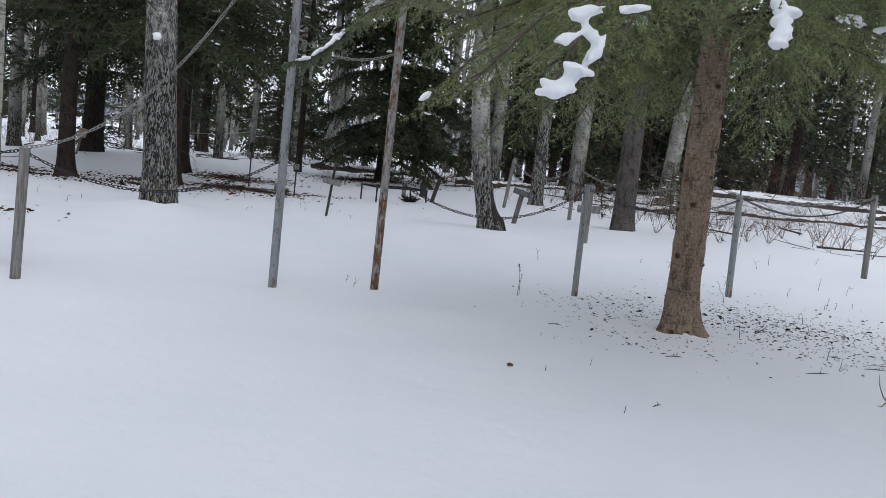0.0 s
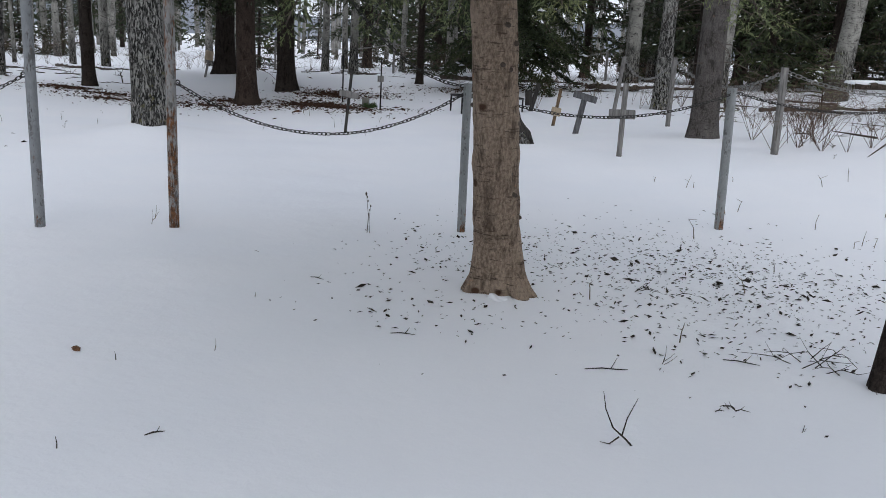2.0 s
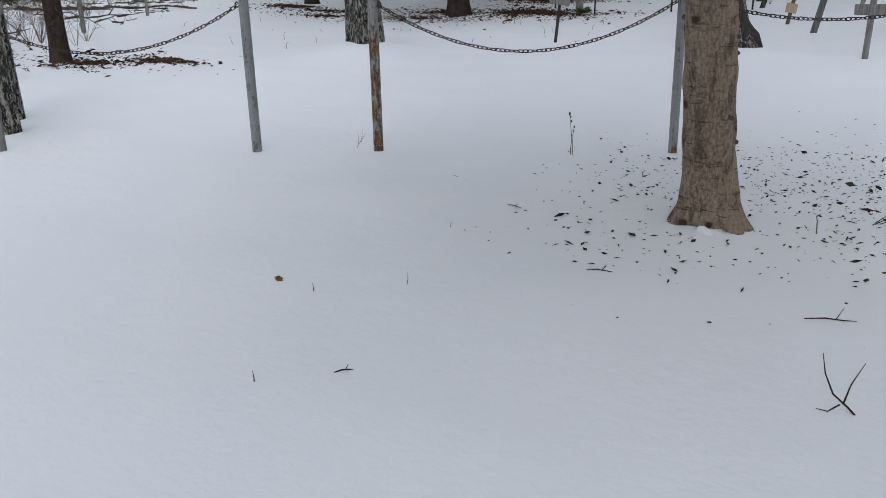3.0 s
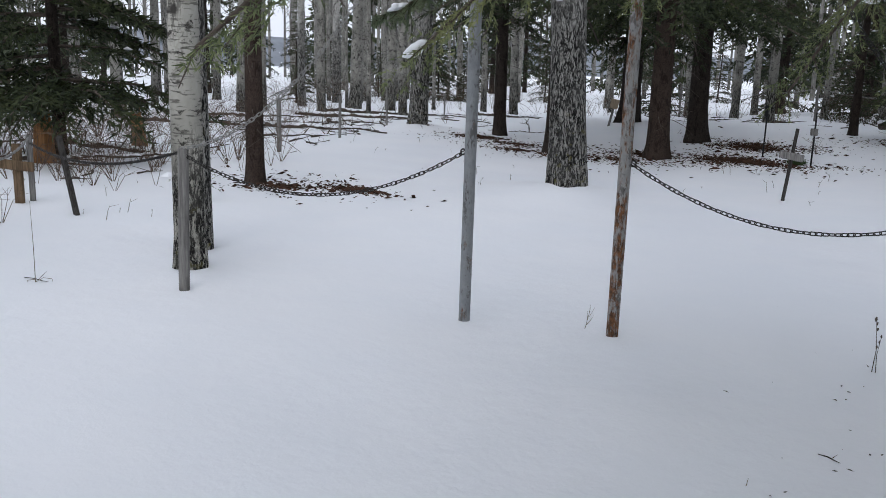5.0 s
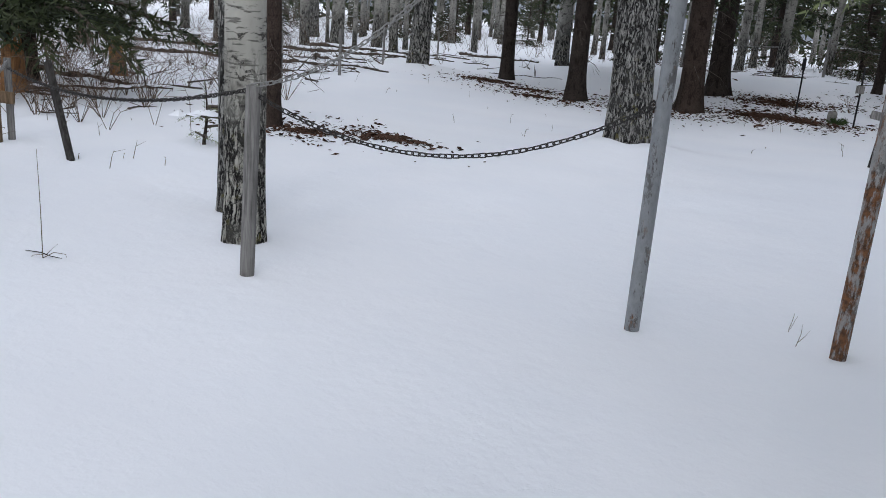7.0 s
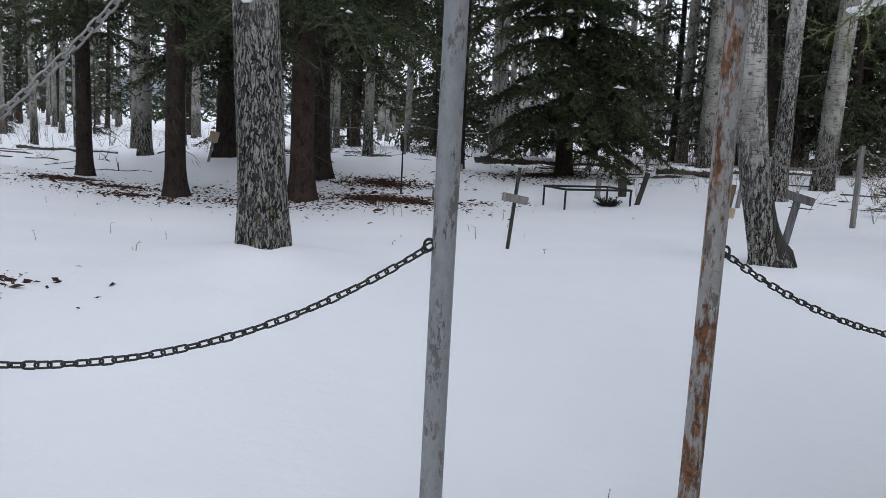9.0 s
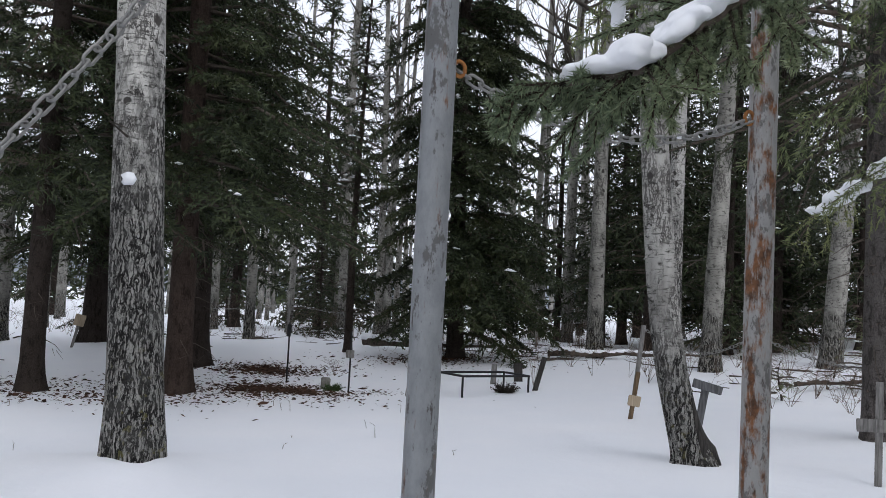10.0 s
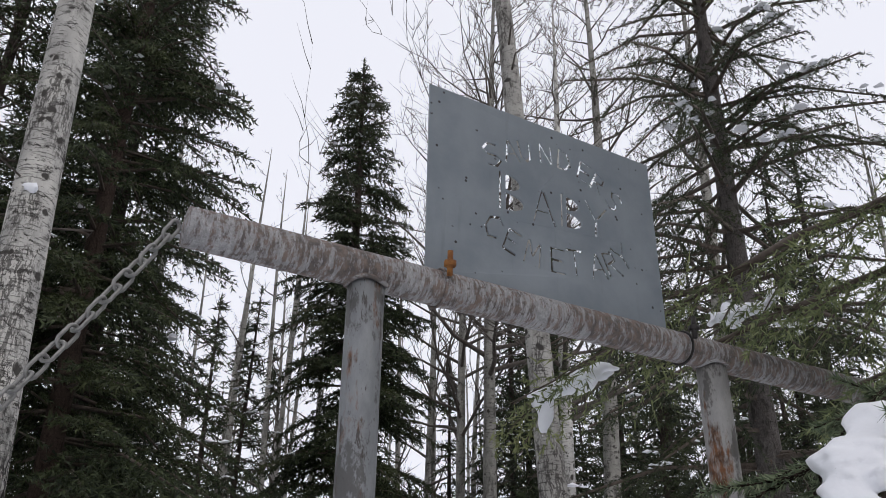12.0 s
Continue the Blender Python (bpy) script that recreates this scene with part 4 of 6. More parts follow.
def grave_cross(at, height, arm, arm_z, turn, label, mat=None, arm_mat=None, lean=0.0, post=(0.06, 0.035), board=(0.11, 0.025), tilt=0.0, name="grave_cross", group="grave crosses"):
    x, y = at
    ob = thing(name, (x, y, gz(x, y)), label, "grave marker", group, turn=turn)
    m = Matrix.Rotation(math.radians(lean), 4, "Y")
    upright(m @ pose(0, 0, -0.15), (post[0], post[1], height + 0.15), mat or GREY_WOOD, "upright", ob)
    upright(m @ pose(0, -post[1] / 2 - board[1] / 2 + 0.002, arm_z, 0, tilt, 0) @ pose(-arm / 2, 0, 0, 0, 90, 0) @ pose(0, 0, 0), (board[0], board[1], arm), arm_mat or mat or GREY_WOOD, "arm", ob)
    return ob


grave_cross((1.83, 12.8), 0.88, 0.35, 0.51, -22, "grey weathered wooden grave cross standing in snow", lean=0.0, tilt=-3)
grave_cross((-2.27, 13.7), 0.90, 0.29, 0.56, 12, "small dark wooden grave cross leaning in snow", DARK_WOOD, GREY_WOOD, lean=5, post=(0.04, 0.03), board=(0.09, 0.022), tilt=3)
grave_cross((-7.2, 6.39), 0.62, 0.40, 0.40, 40, "brown wooden grave cross beside thin fence post", BROWN_WOOD, post=(0.09, 0.05), board=(0.10, 0.03), tilt=4)
grave_cross((0.21, 16.5), 0.62, 0.16, 0.24, 10, "tan wooden marker with a small round-ended plaque", BROWN_WOOD, TAN_WOOD, lean=8, post=(0.055, 0.04), board=(0.14, 0.03))
grave_cross((0.82, 15.3), 0.58, 0.36, 0.56, 14, "dark grey wooden T-shaped grave marker leaning in snow", SOOT_WOOD, lean=10, post=(0.085, 0.04), board=(0.10, 0.04), tilt=4)
grave_cross((-5.39, 5.37), 0.36, 0.44, 0.43, 40, "weathered board on a short post carved with a surname", GREY_WOOD, DARK_WOOD, post=(0.11, 0.05), board=(0.115, 0.03), tilt=-3, name="name_board", group="")
grave_cross((-11.2, 23.0), 0.66, 0.22, 0.62, 25, "leaning stick with a pale tan wooden plaque", GREY_WOOD, TAN_WOOD, lean=12, post=(0.06, 0.04), board=(0.26, 0.03))
for x, y, h, l, d in ((-1.75, 20.6, 0.36, 2, 0.10), (-1.3, 20.9, 0.34, -3, 0.16), (-1.0, 19.85, 0.60, 14, 0.09)):
    ob = thing("grave_post", (x, y, gz(x, y)), "dark weathered wooden grave post in snow", "grave marker", "grave posts behind the iron frame")
    upright(Matrix.Rotation(math.radians(l), 4, "Y") @ pose(0, 0, -0.12), (d, 0.04, h + 0.12), DARK_WOOD if l != 2 else GREY_WOOD, "post", ob)


def surname_letters():
    """Carved name on the board: seven marks of raised pale wood."""
    text = bpy.data.curves.new("carved_name", "FONT")
    text.body, text.size, text.extrude, text.align_x, text.align_y = "LARSEN", 0.095, 0.003, "CENTER", "CENTER"
    ob = new("carved_name", text)
    bpy.context.view_layer.update()
    me = bpy.data.meshes.new_from_object(ob.evaluated_get(bpy.context.evaluated_depsgraph_get()))
    bpy.data.objects.remove(ob)
    me.materials.clear()
    me.materials.append(LETTER_WOOD)
    board = [o for o in scene.objects if o.name.startswith("name_board")][0]
    ob = part("carved_letters", me, [o for o in board.children if o.name.startswith("arm")][0], "carved letters gone grey")
    ob.matrix_basis = pose(0, -0.0575, 0.43, 90, -3, 0)


surname_letters()


def charred_board():
    x, y = -6.21, 6.58
    g = Geo().box((-0.035, -0.02, -0.1), (0.035, 0.02, 0.82), Matrix.Rotation(math.radians(-24), 4, "Y") , 0.006, 0.006)
    solo("leaning_board", g.mesh("leaning_board", DARK_WOOD, False), "charred black board leaning in the snow by the chain", "board", at=(x, y, gz(x, y)))


charred_board()


def iron_rod(at, h, plaque_z, size, label):
    x, y = at
    ob = thing("grave_rod", (x, y, gz(x, y)), label, "grave marker", "iron grave rods")
    part("rod", Geo().tube([(0, 0, -0.15), (0.004, 0, h * 0.5), (0, 0, h)], [0.016, 0.016, 0.014], 8).mesh("rod", BLACK_IRON), ob)
    part("plaque", Geo().box((-size[0] / 2, -0.03, plaque_z - size[1] / 2), (size[0] / 2, -0.016, plaque_z + size[1] / 2), None, 0.004).mesh("plaque", GREY_WOOD if size[0] > 0.1 else BLACK_IRON, False), ob)


iron_rod((-4.09, 19.1), 1.0, 0.64, (0.14, 0.13), "black iron rod with a small grey plaque")
iron_rod((-5.4, 19.95), 1.06, 0.92, (0.07, 0.22), "thin black iron rod with a narrow top plate")
iron_rod((5.6, 18.3), 0.85, 0.4, (0.05, 0.08), "thin dark rod standing among brush")


def iron_frame():
    """Low black bed-like frame round a grave."""
    c = Vector((-1.86, 19.5, 0))
    ob = thing("grave_surround", (c.x, c.y, gz(c.x, c.y)), "low black iron frame on legs round a grave", "grave surround", turn=37)
    a, b, h = 0.66, 0.36, 0.30
    for x, y in ((-a, -b), (a, -b), (a, b), (-a, b)):
        part("leg", Geo().box((x - 0.014, y - 0.014, -0.15), (x + 0.014, y + 0.014, h), None, 0.003).mesh("leg", BLACK_IRON, False), ob)
    for x0, y0, x1, y1 in ((-a - 0.02, -b - 0.02, a + 0.02, -b + 0.02), (-a - 0.02, b - 0.02, a + 0.02, b + 0.02), (-a - 0.02, -b + 0.022, -a + 0.02, b - 0.022), (a - 0.02, -b + 0.022, a + 0.02, b - 0.022)):
        part("rail", Geo().box((x0, y0, h), (x1, y1, h + 0.035), None, 0.004).mesh("rail", BLACK_IRON, False), ob)


iron_frame()


def wreath(at, r, label, mats, name):
    rng = np.random.default_rng(5)
    ob = thing(name, (at[0], at[1], gz(*at)), label, "plant")
    n = 220
    az = rng.uniform(0, 6.28, n)
    base = np.stack([np.cos(az) * r * 0.25, np.sin(az) * r * 0.25, np.full(n, -0.01)], axis=1)
    way = unit(np.stack([np.cos(az), np.sin(az), rng.uniform(0.3, 1.8, n)], axis=1))
    part("foliage", soup("wreath", blades(rng, base, way, rng.uniform(0.4, 1.0, n) * r, 60, 0.05, 0.014), mats), ob)


wreath((-1.5, 19.6), 0.22, "dark withered plant standing inside the iron frame", DARK_BITS, "withered_plant")
wreath((-4.38, 19.2), 0.16, "small green wreath lying against a stone", MOSS, "wreath")
solo("grave_stone", Geo().box((-0.08, -0.05, -0.05), (0.08, 0.05, 0.2), pose(0, 0, 0, 4, 3, 20), 0.02, 0.01).mesh("grave_stone", STONE, False), "small grey stone marker in the snow", "grave marker", at=(-4.55, 19.35, gz(-4.55, 19.35)))


# ---- the foreground spruce ----
def snow_on(g, rng, pts, r, count, flat=0.5):
    """Lumps of snow in a row along a bough."""
    for k in range(count):
        u = (k + rng.random() * 0.6) / count * (len(pts) - 1)
        i = min(int(u), len(pts) - 2)
        p = Vector(pts[i]).lerp(Vector(pts[i + 1]), u - i)
        s = r * rng.uniform(0.55, 1.35)
        g.blob(p + Vector((rng.normal(0, r * 0.35), rng.normal(0, r * 0.35), s * 0.32)), s, (1.25, 1.15, flat + 0.15 * rng.random()), 12, 0.28, float(rng.uniform(0, 90)))


def snow_pads(g, rng, pads):
    """Broken, flattish pads of snow: place, length, width, way along (x, y, z)."""
    for at, long, wide, way in pads:
        way = Vector(way).normalized()
        across = way.cross(Vector((0, 0, 1))).normalized()
        n = max(6, int(long / wide * 11))
        for k in range(n):
            u = (k + rng.random()) / n - 0.5
            edge = 1 - 1.1 * abs(u)
            p = Vector(at) + way * (u * long) + across * rng.normal(0, 0.34 * wide) + Vector((0, 0, rng.normal(0.1, 0.17) * wide))
            g.blob(p, wide * 0.32 * edge * rng.uniform(0.6, 1.3), (1.25, 1.2, rng.uniform(0.5, 0.8)), 14, 0.2, float(rng.uniform(0, 90)))


def build_fore_spruce():
    rng = np.random.default_rng(11)
    x, y = 1.97, 7.03
    tree = thing("spruce_tree", (x, y, 0), "large brown-barked spruce with snow on its drooping boughs", "tree", "spruces")
    _, axis = trunk_geo(rng, 14.0, 0.127, (-0.045, -0.13), 0.05, 8, 2.0, 0.06)
    g, sides = Geo(), 56
    zs = list(np.arange(-0.2, 3.2, 0.045)) + list(np.linspace(3.3, 14, 14))
    for z in zs:
        c, q = axis_at(axis, z), max(z, 0) / 14
        for k in range(sides):
            a = 2 * math.pi * k / sides
            d = Vector((math.cos(a), math.sin(a), 0))
            root = max(0, math.cos(3 * a + 0.785)) ** 1.5 * (1.0 if math.cos(a + 0.26) > 0.3 else 0.7) + 0.26
            rad = 0.127 * ((1 - q) ** 0.75 * 0.94 + 0.06) * (1 + 1.15 * root * math.exp(-max(z + 0.03, 0) / 0.15))
            p = d * 0.9 + Vector((0, 0, z))
            rad *= 1 + 0.055 * noise.noise(Vector((p.x * 1.2, p.y * 1.2, z * 1.6))) + 0.03 * noise.noise(Vector((p.x * 4, p.y * 4, z * 9))) + 0.016 * noise.noise(Vector((p.x * 10, p.y * 10, z * 24)))
            rad += 0.012 * max(0, noise.noise(Vector((p.x * 2.6 + 9, p.y * 2.6, z * 5.5))) - 0.28) * 3
            g.v.append(c + d * rad)
    for r in range(len(zs) - 1):
        for k in range(sides):
            m = (k + 1) % sides
            g.f.append((r * sides + k, r * sides + m, (r + 1) * sides + m, (r + 1) * sides + k))
    part("trunk", g.mesh("fore_spruce_trunk", SPRUCE_FORE), tree, "brown scaly trunk with a flared foot")
    roots = Geo()
    for path, rr in ((((0.05, -0.05, 0.17), (0.135, -0.10, 0.065), (0.215, -0.15, -0.035)), (0.075, 0.052, 0.032)), (((-0.07, -0.04, 0.15), (-0.13, -0.08, 0.05), (-0.185, -0.11, -0.03)), (0.07, 0.052, 0.034))):
        roots.tube([p for p in path], rr, 10)
    part("root", roots.mesh("fore_spruce_roots", SPRUCE_FORE), tree)
    stubs = Geo()
    for k in range(26):
        z, az = rng.uniform(0.35, 2.3), rng.uniform(0, 6.28)
        c = axis_at(axis, z)
        d = Vector((math.cos(az), math.sin(az), rng.uniform(-0.3, 0.1)))
        stubs.tube([c + d * 0.10, c + d * 0.128, c + d * 0.137], [0.016, 0.013, 0.006], 7)
    part("stub_wood", stubs.mesh("branch_stubs", DEAD_TWIG), tree, kind="stuff")
    # boughs: azimuth, length, start height, rise, sag

    def aimed(tip, z0, slope=None):
        tip = Vector(tip) - Vector((x, y, 0))
        d = Vector(tip) - axis_at(axis, z0)
        L = math.hypot(d.x, d.y)
        fall = (z0 - tip[2]) / L
        sag = fall + (0.05 if slope is None else slope)
        return math.atan2(d.y, d.x), L, z0, sag - fall, sag

    chosen = [aimed((0.50, 3.50, 1.50), 3.0), aimed((1.47, 3.9, 1.82), 2.9), aimed((-1.13, 6.20, 1.80), 3.25, 0.10), aimed((-0.35, 6.9, 2.35), 3.6), aimed((-0.14, 5.42, 1.55), 2.7), aimed((-0.98, 7.93, 2.47), 3.3),
              aimed((0.05, 9.1, 1.98), 2.8), aimed((0.85, 4.3, 1.85), 2.9), aimed((2.5, 4.5, 2.15), 2.9), aimed((3.6, 5.2, 2.1), 2.9), aimed((4.6, 6.2, 1.85), 2.8), aimed((4.4, 8.2, 1.7), 2.7), aimed((3.2, 9.6, 1.7), 2.7),
              aimed((1.6, 9.9, 1.75), 2.6), aimed((0.7, 8.9, 1.8), 2.6), aimed((-0.4, 7.9, 2.1), 2.9), aimed((0.25, 7.6, 1.45), 2.5), aimed((0.55, 8.4, 1.5), 2.5), aimed((1.0, 8.9, 1.55), 2.5), aimed((0.2, 6.3, 1.85), 2.7), aimed((0.12, 4.45, 1.54), 2.8)]
    AIMED = len(chosen)
    for k in range(26):
        az = rng.uniform(0, 6.28)
        L = rng.uniform(1.3, 2.5)
        chosen.append((az, L, rng.uniform(2.3, 3.3), 0.05, rng.uniform(0.22, 0.36)))
    for z in np.arange(2.7, 13.6, 0.22):
        q = (z - 2.5) / 11.5
        for k in range(5):
            chosen.append((rng.uniform(0, 6.28), max(0.3, 2.7 * (1 - q) ** 0.8 * rng.uniform(0.6, 1.05)), z, 0.12 + 0.3 * q, 0.36 * rng.uniform(0.7, 1.1)))
    near_b, near_w, near_l, far_b, far_w, far_l = [], [], [], [], [], []
    wood, lines = Geo(), []
    for n, (az, L, z0, rise, sag) in enumerate(chosen):
        c = axis_at(axis, z0)
        low = z0 < 4.6
        line, b, w, l = bough(rng, (c.x, c.y, z0), az, L, rise, sag, 0.085 if low else 0.15, 0.30, 0.45, n < AIMED)
        if n == 2:  # this one is bent by its load of snow, and carries finer needles below
            head = np.array([(-1.19, 6.18, 1.755), (-1.06, 6.19, 1.785), (-0.93, 6.27, 1.90), (-0.84, 6.36, 2.03), (-0.70, 6.42, 2.20)]) - np.array([x, y, 0])
            line = np.concatenate([np.array([(c.x, c.y, z0)]), np.array([(-0.9, -0.32, 3.02), (-1.7, -0.45, 2.74), (-2.3, -0.54, 2.46)]), head[::-1]])
            lines.append(line)
            wood.tube(line, [0.03, 0.025, 0.019, 0.014, 0.009, 0.007, 0.006, 0.005, 0.003], 7, False)
            keep = b[:, 0] > -2.1
            near_b.append(b[keep]), near_w.append(w[keep]), near_l.append(l[keep])
            continue
        lines.append(line)
        wood.tube(line, [0.006 + 0.008 * L * (1 - i / 8) for i in range(9)], 6, False)
        if low:
            # side twigs on the twigs
            m = len(b)
            u = rng.uniform(0.25, 0.85, (m, 3))
            for j in range(3):
                bp = b + w * (u[:, j] * l)[:, None]
                bw = unit(w + rng.normal(0, 0.55, (m, 3)) + np.array([0, 0, -0.25]))
                near_b.append(bp), near_w.append(bw), near_l.append(l * 0.4 * (1.1 - u[:, j]) + 0.05)
            near_b.append(b), near_w.append(w), near_l.append(l)
            for p, d, q in zip(b[::2], w[::2], l[::2]):
                wood.tube([p, p + d * q * 0.9], [0.004, 0.0015], 3, False)
        else:
            far_b.append(b), far_w.append(w), far_l.append(l)
    nb, nw, nl = np.concatenate(near_b), np.concatenate(near_w), np.concatenate(near_l)
    by_path = (nb[:, 1] + y < 5.9) | (nb[:, 0] + x < 0.9)  # finer needles where the walk passes
    t1 = np.concatenate([blades(rng, nb[by_path], nw[by_path], nl[by_path], 168, 0.028, 0.0060, 0.72, 0.3),
                         blades(rng, nb[~by_path], nw[~by_path], nl[~by_path], 60, 0.046, 0.0105, 0.8, 0.3)])
    t1 = t1[~((t1[:, :, 2].min(axis=1) < 1.47) & (t1[:, 0, 1] + y < 4.6))]
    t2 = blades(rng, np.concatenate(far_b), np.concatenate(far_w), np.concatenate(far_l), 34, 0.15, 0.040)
    # one tree in two needle tones: lifted sprays below, the shaded copy above
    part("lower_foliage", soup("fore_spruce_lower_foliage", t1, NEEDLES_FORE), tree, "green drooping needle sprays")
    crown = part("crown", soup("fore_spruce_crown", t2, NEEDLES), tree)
    part("bough_wood", wood.mesh("fore_spruce_branches", DEAD_TWIG), tree, kind="stuff")
    caps = Geo()
    snow_pads(caps, rng, [((px - x, py - y, pz), long, wide, way) for px, py, pz, long, wide, way in (
        (0.53, 3.50, 1.51, 0.17, 0.095, (1, 0.1, 0.15)), (0.605, 3.52, 1.60, 0.13, 0.065, (1, 0.1, -0.2)), (0.665, 3.54, 1.68, 0.12, 0.06, (0.5, 0.1, 0.8)),
        (0.55, 3.56, 1.725, 0.12, 0.05, (1, 0.1, 0.35)), (0.64, 3.60, 1.76, 0.10, 0.045, (0.6, 0.2, -0.7)), (0.61, 3.60, 1.83, 0.14, 0.07, (1, 0.2, 0.3)), (0.80, 3.62, 1.87, 0.13, 0.05, (1, 0.2, 0.1)),
        (-0.85, 7.82, 2.505, 0.28, 0.09, (0.94, 0.34, 0.4)), (-0.94, 7.80, 2.40, 0.09, 0.06, (0.3, 0.1, 1)), (-0.28, 7.98, 2.80, 0.26, 0.075, (0.9, 0.3, 0.35)))])
    snow_on(caps, rng, lines[1][7:], 0.04, 7)
    for dx, dz, r in ((0, 0.02, 0.028), (0.02, 0.045, 0.022), (-0.02, 0.0, 0.02)):
        caps.blob(lines[4][8] + np.array([dx, dx, dz]), r, (1, 1, 0.9), 12, 0.3, 7.0 + dx)
    snow_on(caps, rng, lines[6][7:], 0.04, 8)
    for i in range(18, len(lines)):
        if rng.random() < 0.35:
            k = int(rng.integers(4, 7))
            snow_on(caps, rng, lines[i][k:k + 2], rng.uniform(0.03, 0.06), 3, 0.4)
    part("snow_cap", melt(caps.mesh("fore_spruce_snow", BOUGH_SNOW), 0.015, 2), crown, "thick white lumps of snow on the boughs", "stuff")
    # the bough that hangs beside the gate, with single needles and a deep roll of snow
    line = lines[2]
    fine = Geo()
    bb, ww, ll = [], [], []
    for i in range(3, 8):
        ahead = unit(line[i + 1] - line[i])
        across = unit(np.cross(ahead, np.array([0, 0, 1.0])))
        for k in range(19):
            q = line[i] + (line[i + 1] - line[i]) * (k + rng.random()) / 19
            d = unit(ahead * rng.uniform(0.4, 1.0) + across * rng.choice([-1, 1]) * rng.uniform(0.5, 1.1) + np.array([0, 0, rng.uniform(-1.2, 0.2)]))
            L = rng.uniform(0.07, 0.21) * (1.0 if i < 6 else 0.75 if i < 7 else 0.42)
            bb.append(q), ww.append(d), ll.append(L)
            fine.tube([q, q + d * L * 0.5, q + d * L], [0.0034, 0.0025, 0.0014], 6)
            for m in range(3):
                u = rng.uniform(0.2, 0.85)
                e = unit(d + rng.normal(0, 0.5, 3) + np.array([0, 0, -0.2]))
                bb.append(q + d * L * u), ww.append(e), ll.append(L * 0.5)
                fine.tube([q + d * L * u, q + d * L * u + e * L * 0.5], [0.002, 0.001], 5)
        bb.append(line[i]), ww.append(ahead), ll.append(float(np.linalg.norm(line[i + 1] - line[i])))
    tri = blades(rng, np.array(bb), np.array(ww), np.array(ll), 3600, 0.0130, 0.0021, 0.72, 0.0)
    part("near_needles", soup("near_needles", tri, NEEDLES_YOUNG), tree, "fresh blue-green needles on brown twigs")
    part("near_wood", fine.mesh("near_twigs", SPRUCE_RED), tree, kind="stuff")
    roll = Geo()
    run = np.concatenate([line[5:8], (line[7:8] + line[8:9]) * 0.5])
    for k in range(620):
        u = 3 * rng.random()
        i = min(int(u), 2)
        ahead = unit(run[i + 1] - run[i])
        across = np.cross(ahead, np.array([0, 0, 1.0]))
        # a deep uneven roll, broken by hollows and thinning towards the tip
        depth = (0.62 + 0.75 * noise.noise(Vector((u * 3.1, 0.0, 4.0)))) * (1.0 if u < 2.3 else 1.0 - 0.9 * (u - 2.3))
        if depth < 0.2:
            continue
        p = run[i] + (run[i + 1] - run[i]) * (u - i) + across * float(np.clip(rng.normal(0, 0.017), -0.026, 0.026)) * (0.6 + depth) + np.array([-0.012, 0, 0.004 + 0.022 * depth * rng.random()])
        roll.blob(p, rng.uniform(0.006, 0.012) * (0.6 + 0.6 * depth), (1.35, 1.35, 0.6), 10, 0.25, float(rng.uniform(0, 90)))
    part("snow_cap", melt(roll.mesh("near_snow", BOUGH_SNOW), 0.0036, 5), crown, "deep rounded roll of snow on the bough", "stuff")


build_fore_spruce()

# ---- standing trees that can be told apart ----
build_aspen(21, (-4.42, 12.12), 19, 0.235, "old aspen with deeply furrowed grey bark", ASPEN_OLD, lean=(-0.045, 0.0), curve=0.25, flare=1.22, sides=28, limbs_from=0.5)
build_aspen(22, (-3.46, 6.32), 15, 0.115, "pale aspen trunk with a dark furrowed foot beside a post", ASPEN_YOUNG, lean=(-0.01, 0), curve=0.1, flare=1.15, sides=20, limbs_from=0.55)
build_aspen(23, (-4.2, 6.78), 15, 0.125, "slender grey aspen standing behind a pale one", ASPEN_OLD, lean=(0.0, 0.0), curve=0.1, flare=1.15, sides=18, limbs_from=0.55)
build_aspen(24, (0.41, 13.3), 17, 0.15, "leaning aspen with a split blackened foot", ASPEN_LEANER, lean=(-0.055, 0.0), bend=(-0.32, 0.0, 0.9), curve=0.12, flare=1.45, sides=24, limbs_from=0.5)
FOOT = Geo()
for k in range(9):
    FOOT.tube([(0.07 + 0.019 * k, -0.11 + 0.014 * k, -0.1), (0.03 + 0.015 * k, -0.12 + 0.014 * k, 0.20 - 0.008 * k), (-0.06 + 0.008 * k, -0.11 + 0.01 * k, 0.60 - 0.035 * k)], [0.055, 0.040, 0.012], 7)
LEANER = [o for o in scene.objects if o.get("label", "").startswith("leaning aspen")][0]
part("charred_foot", FOOT.mesh("charred_foot", DARK_WOOD), [o for o in LEANER.children if o.name.startswith("trunk")][0], "blackened split bark at the foot")
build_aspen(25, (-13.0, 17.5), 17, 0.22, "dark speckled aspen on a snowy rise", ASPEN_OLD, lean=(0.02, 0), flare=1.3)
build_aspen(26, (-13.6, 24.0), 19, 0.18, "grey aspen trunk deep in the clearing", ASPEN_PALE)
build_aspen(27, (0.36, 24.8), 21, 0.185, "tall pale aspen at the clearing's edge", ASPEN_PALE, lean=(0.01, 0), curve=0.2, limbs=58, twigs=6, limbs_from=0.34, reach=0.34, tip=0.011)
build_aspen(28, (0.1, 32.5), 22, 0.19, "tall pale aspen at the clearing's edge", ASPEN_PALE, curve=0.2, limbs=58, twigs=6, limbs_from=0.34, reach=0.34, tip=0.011)
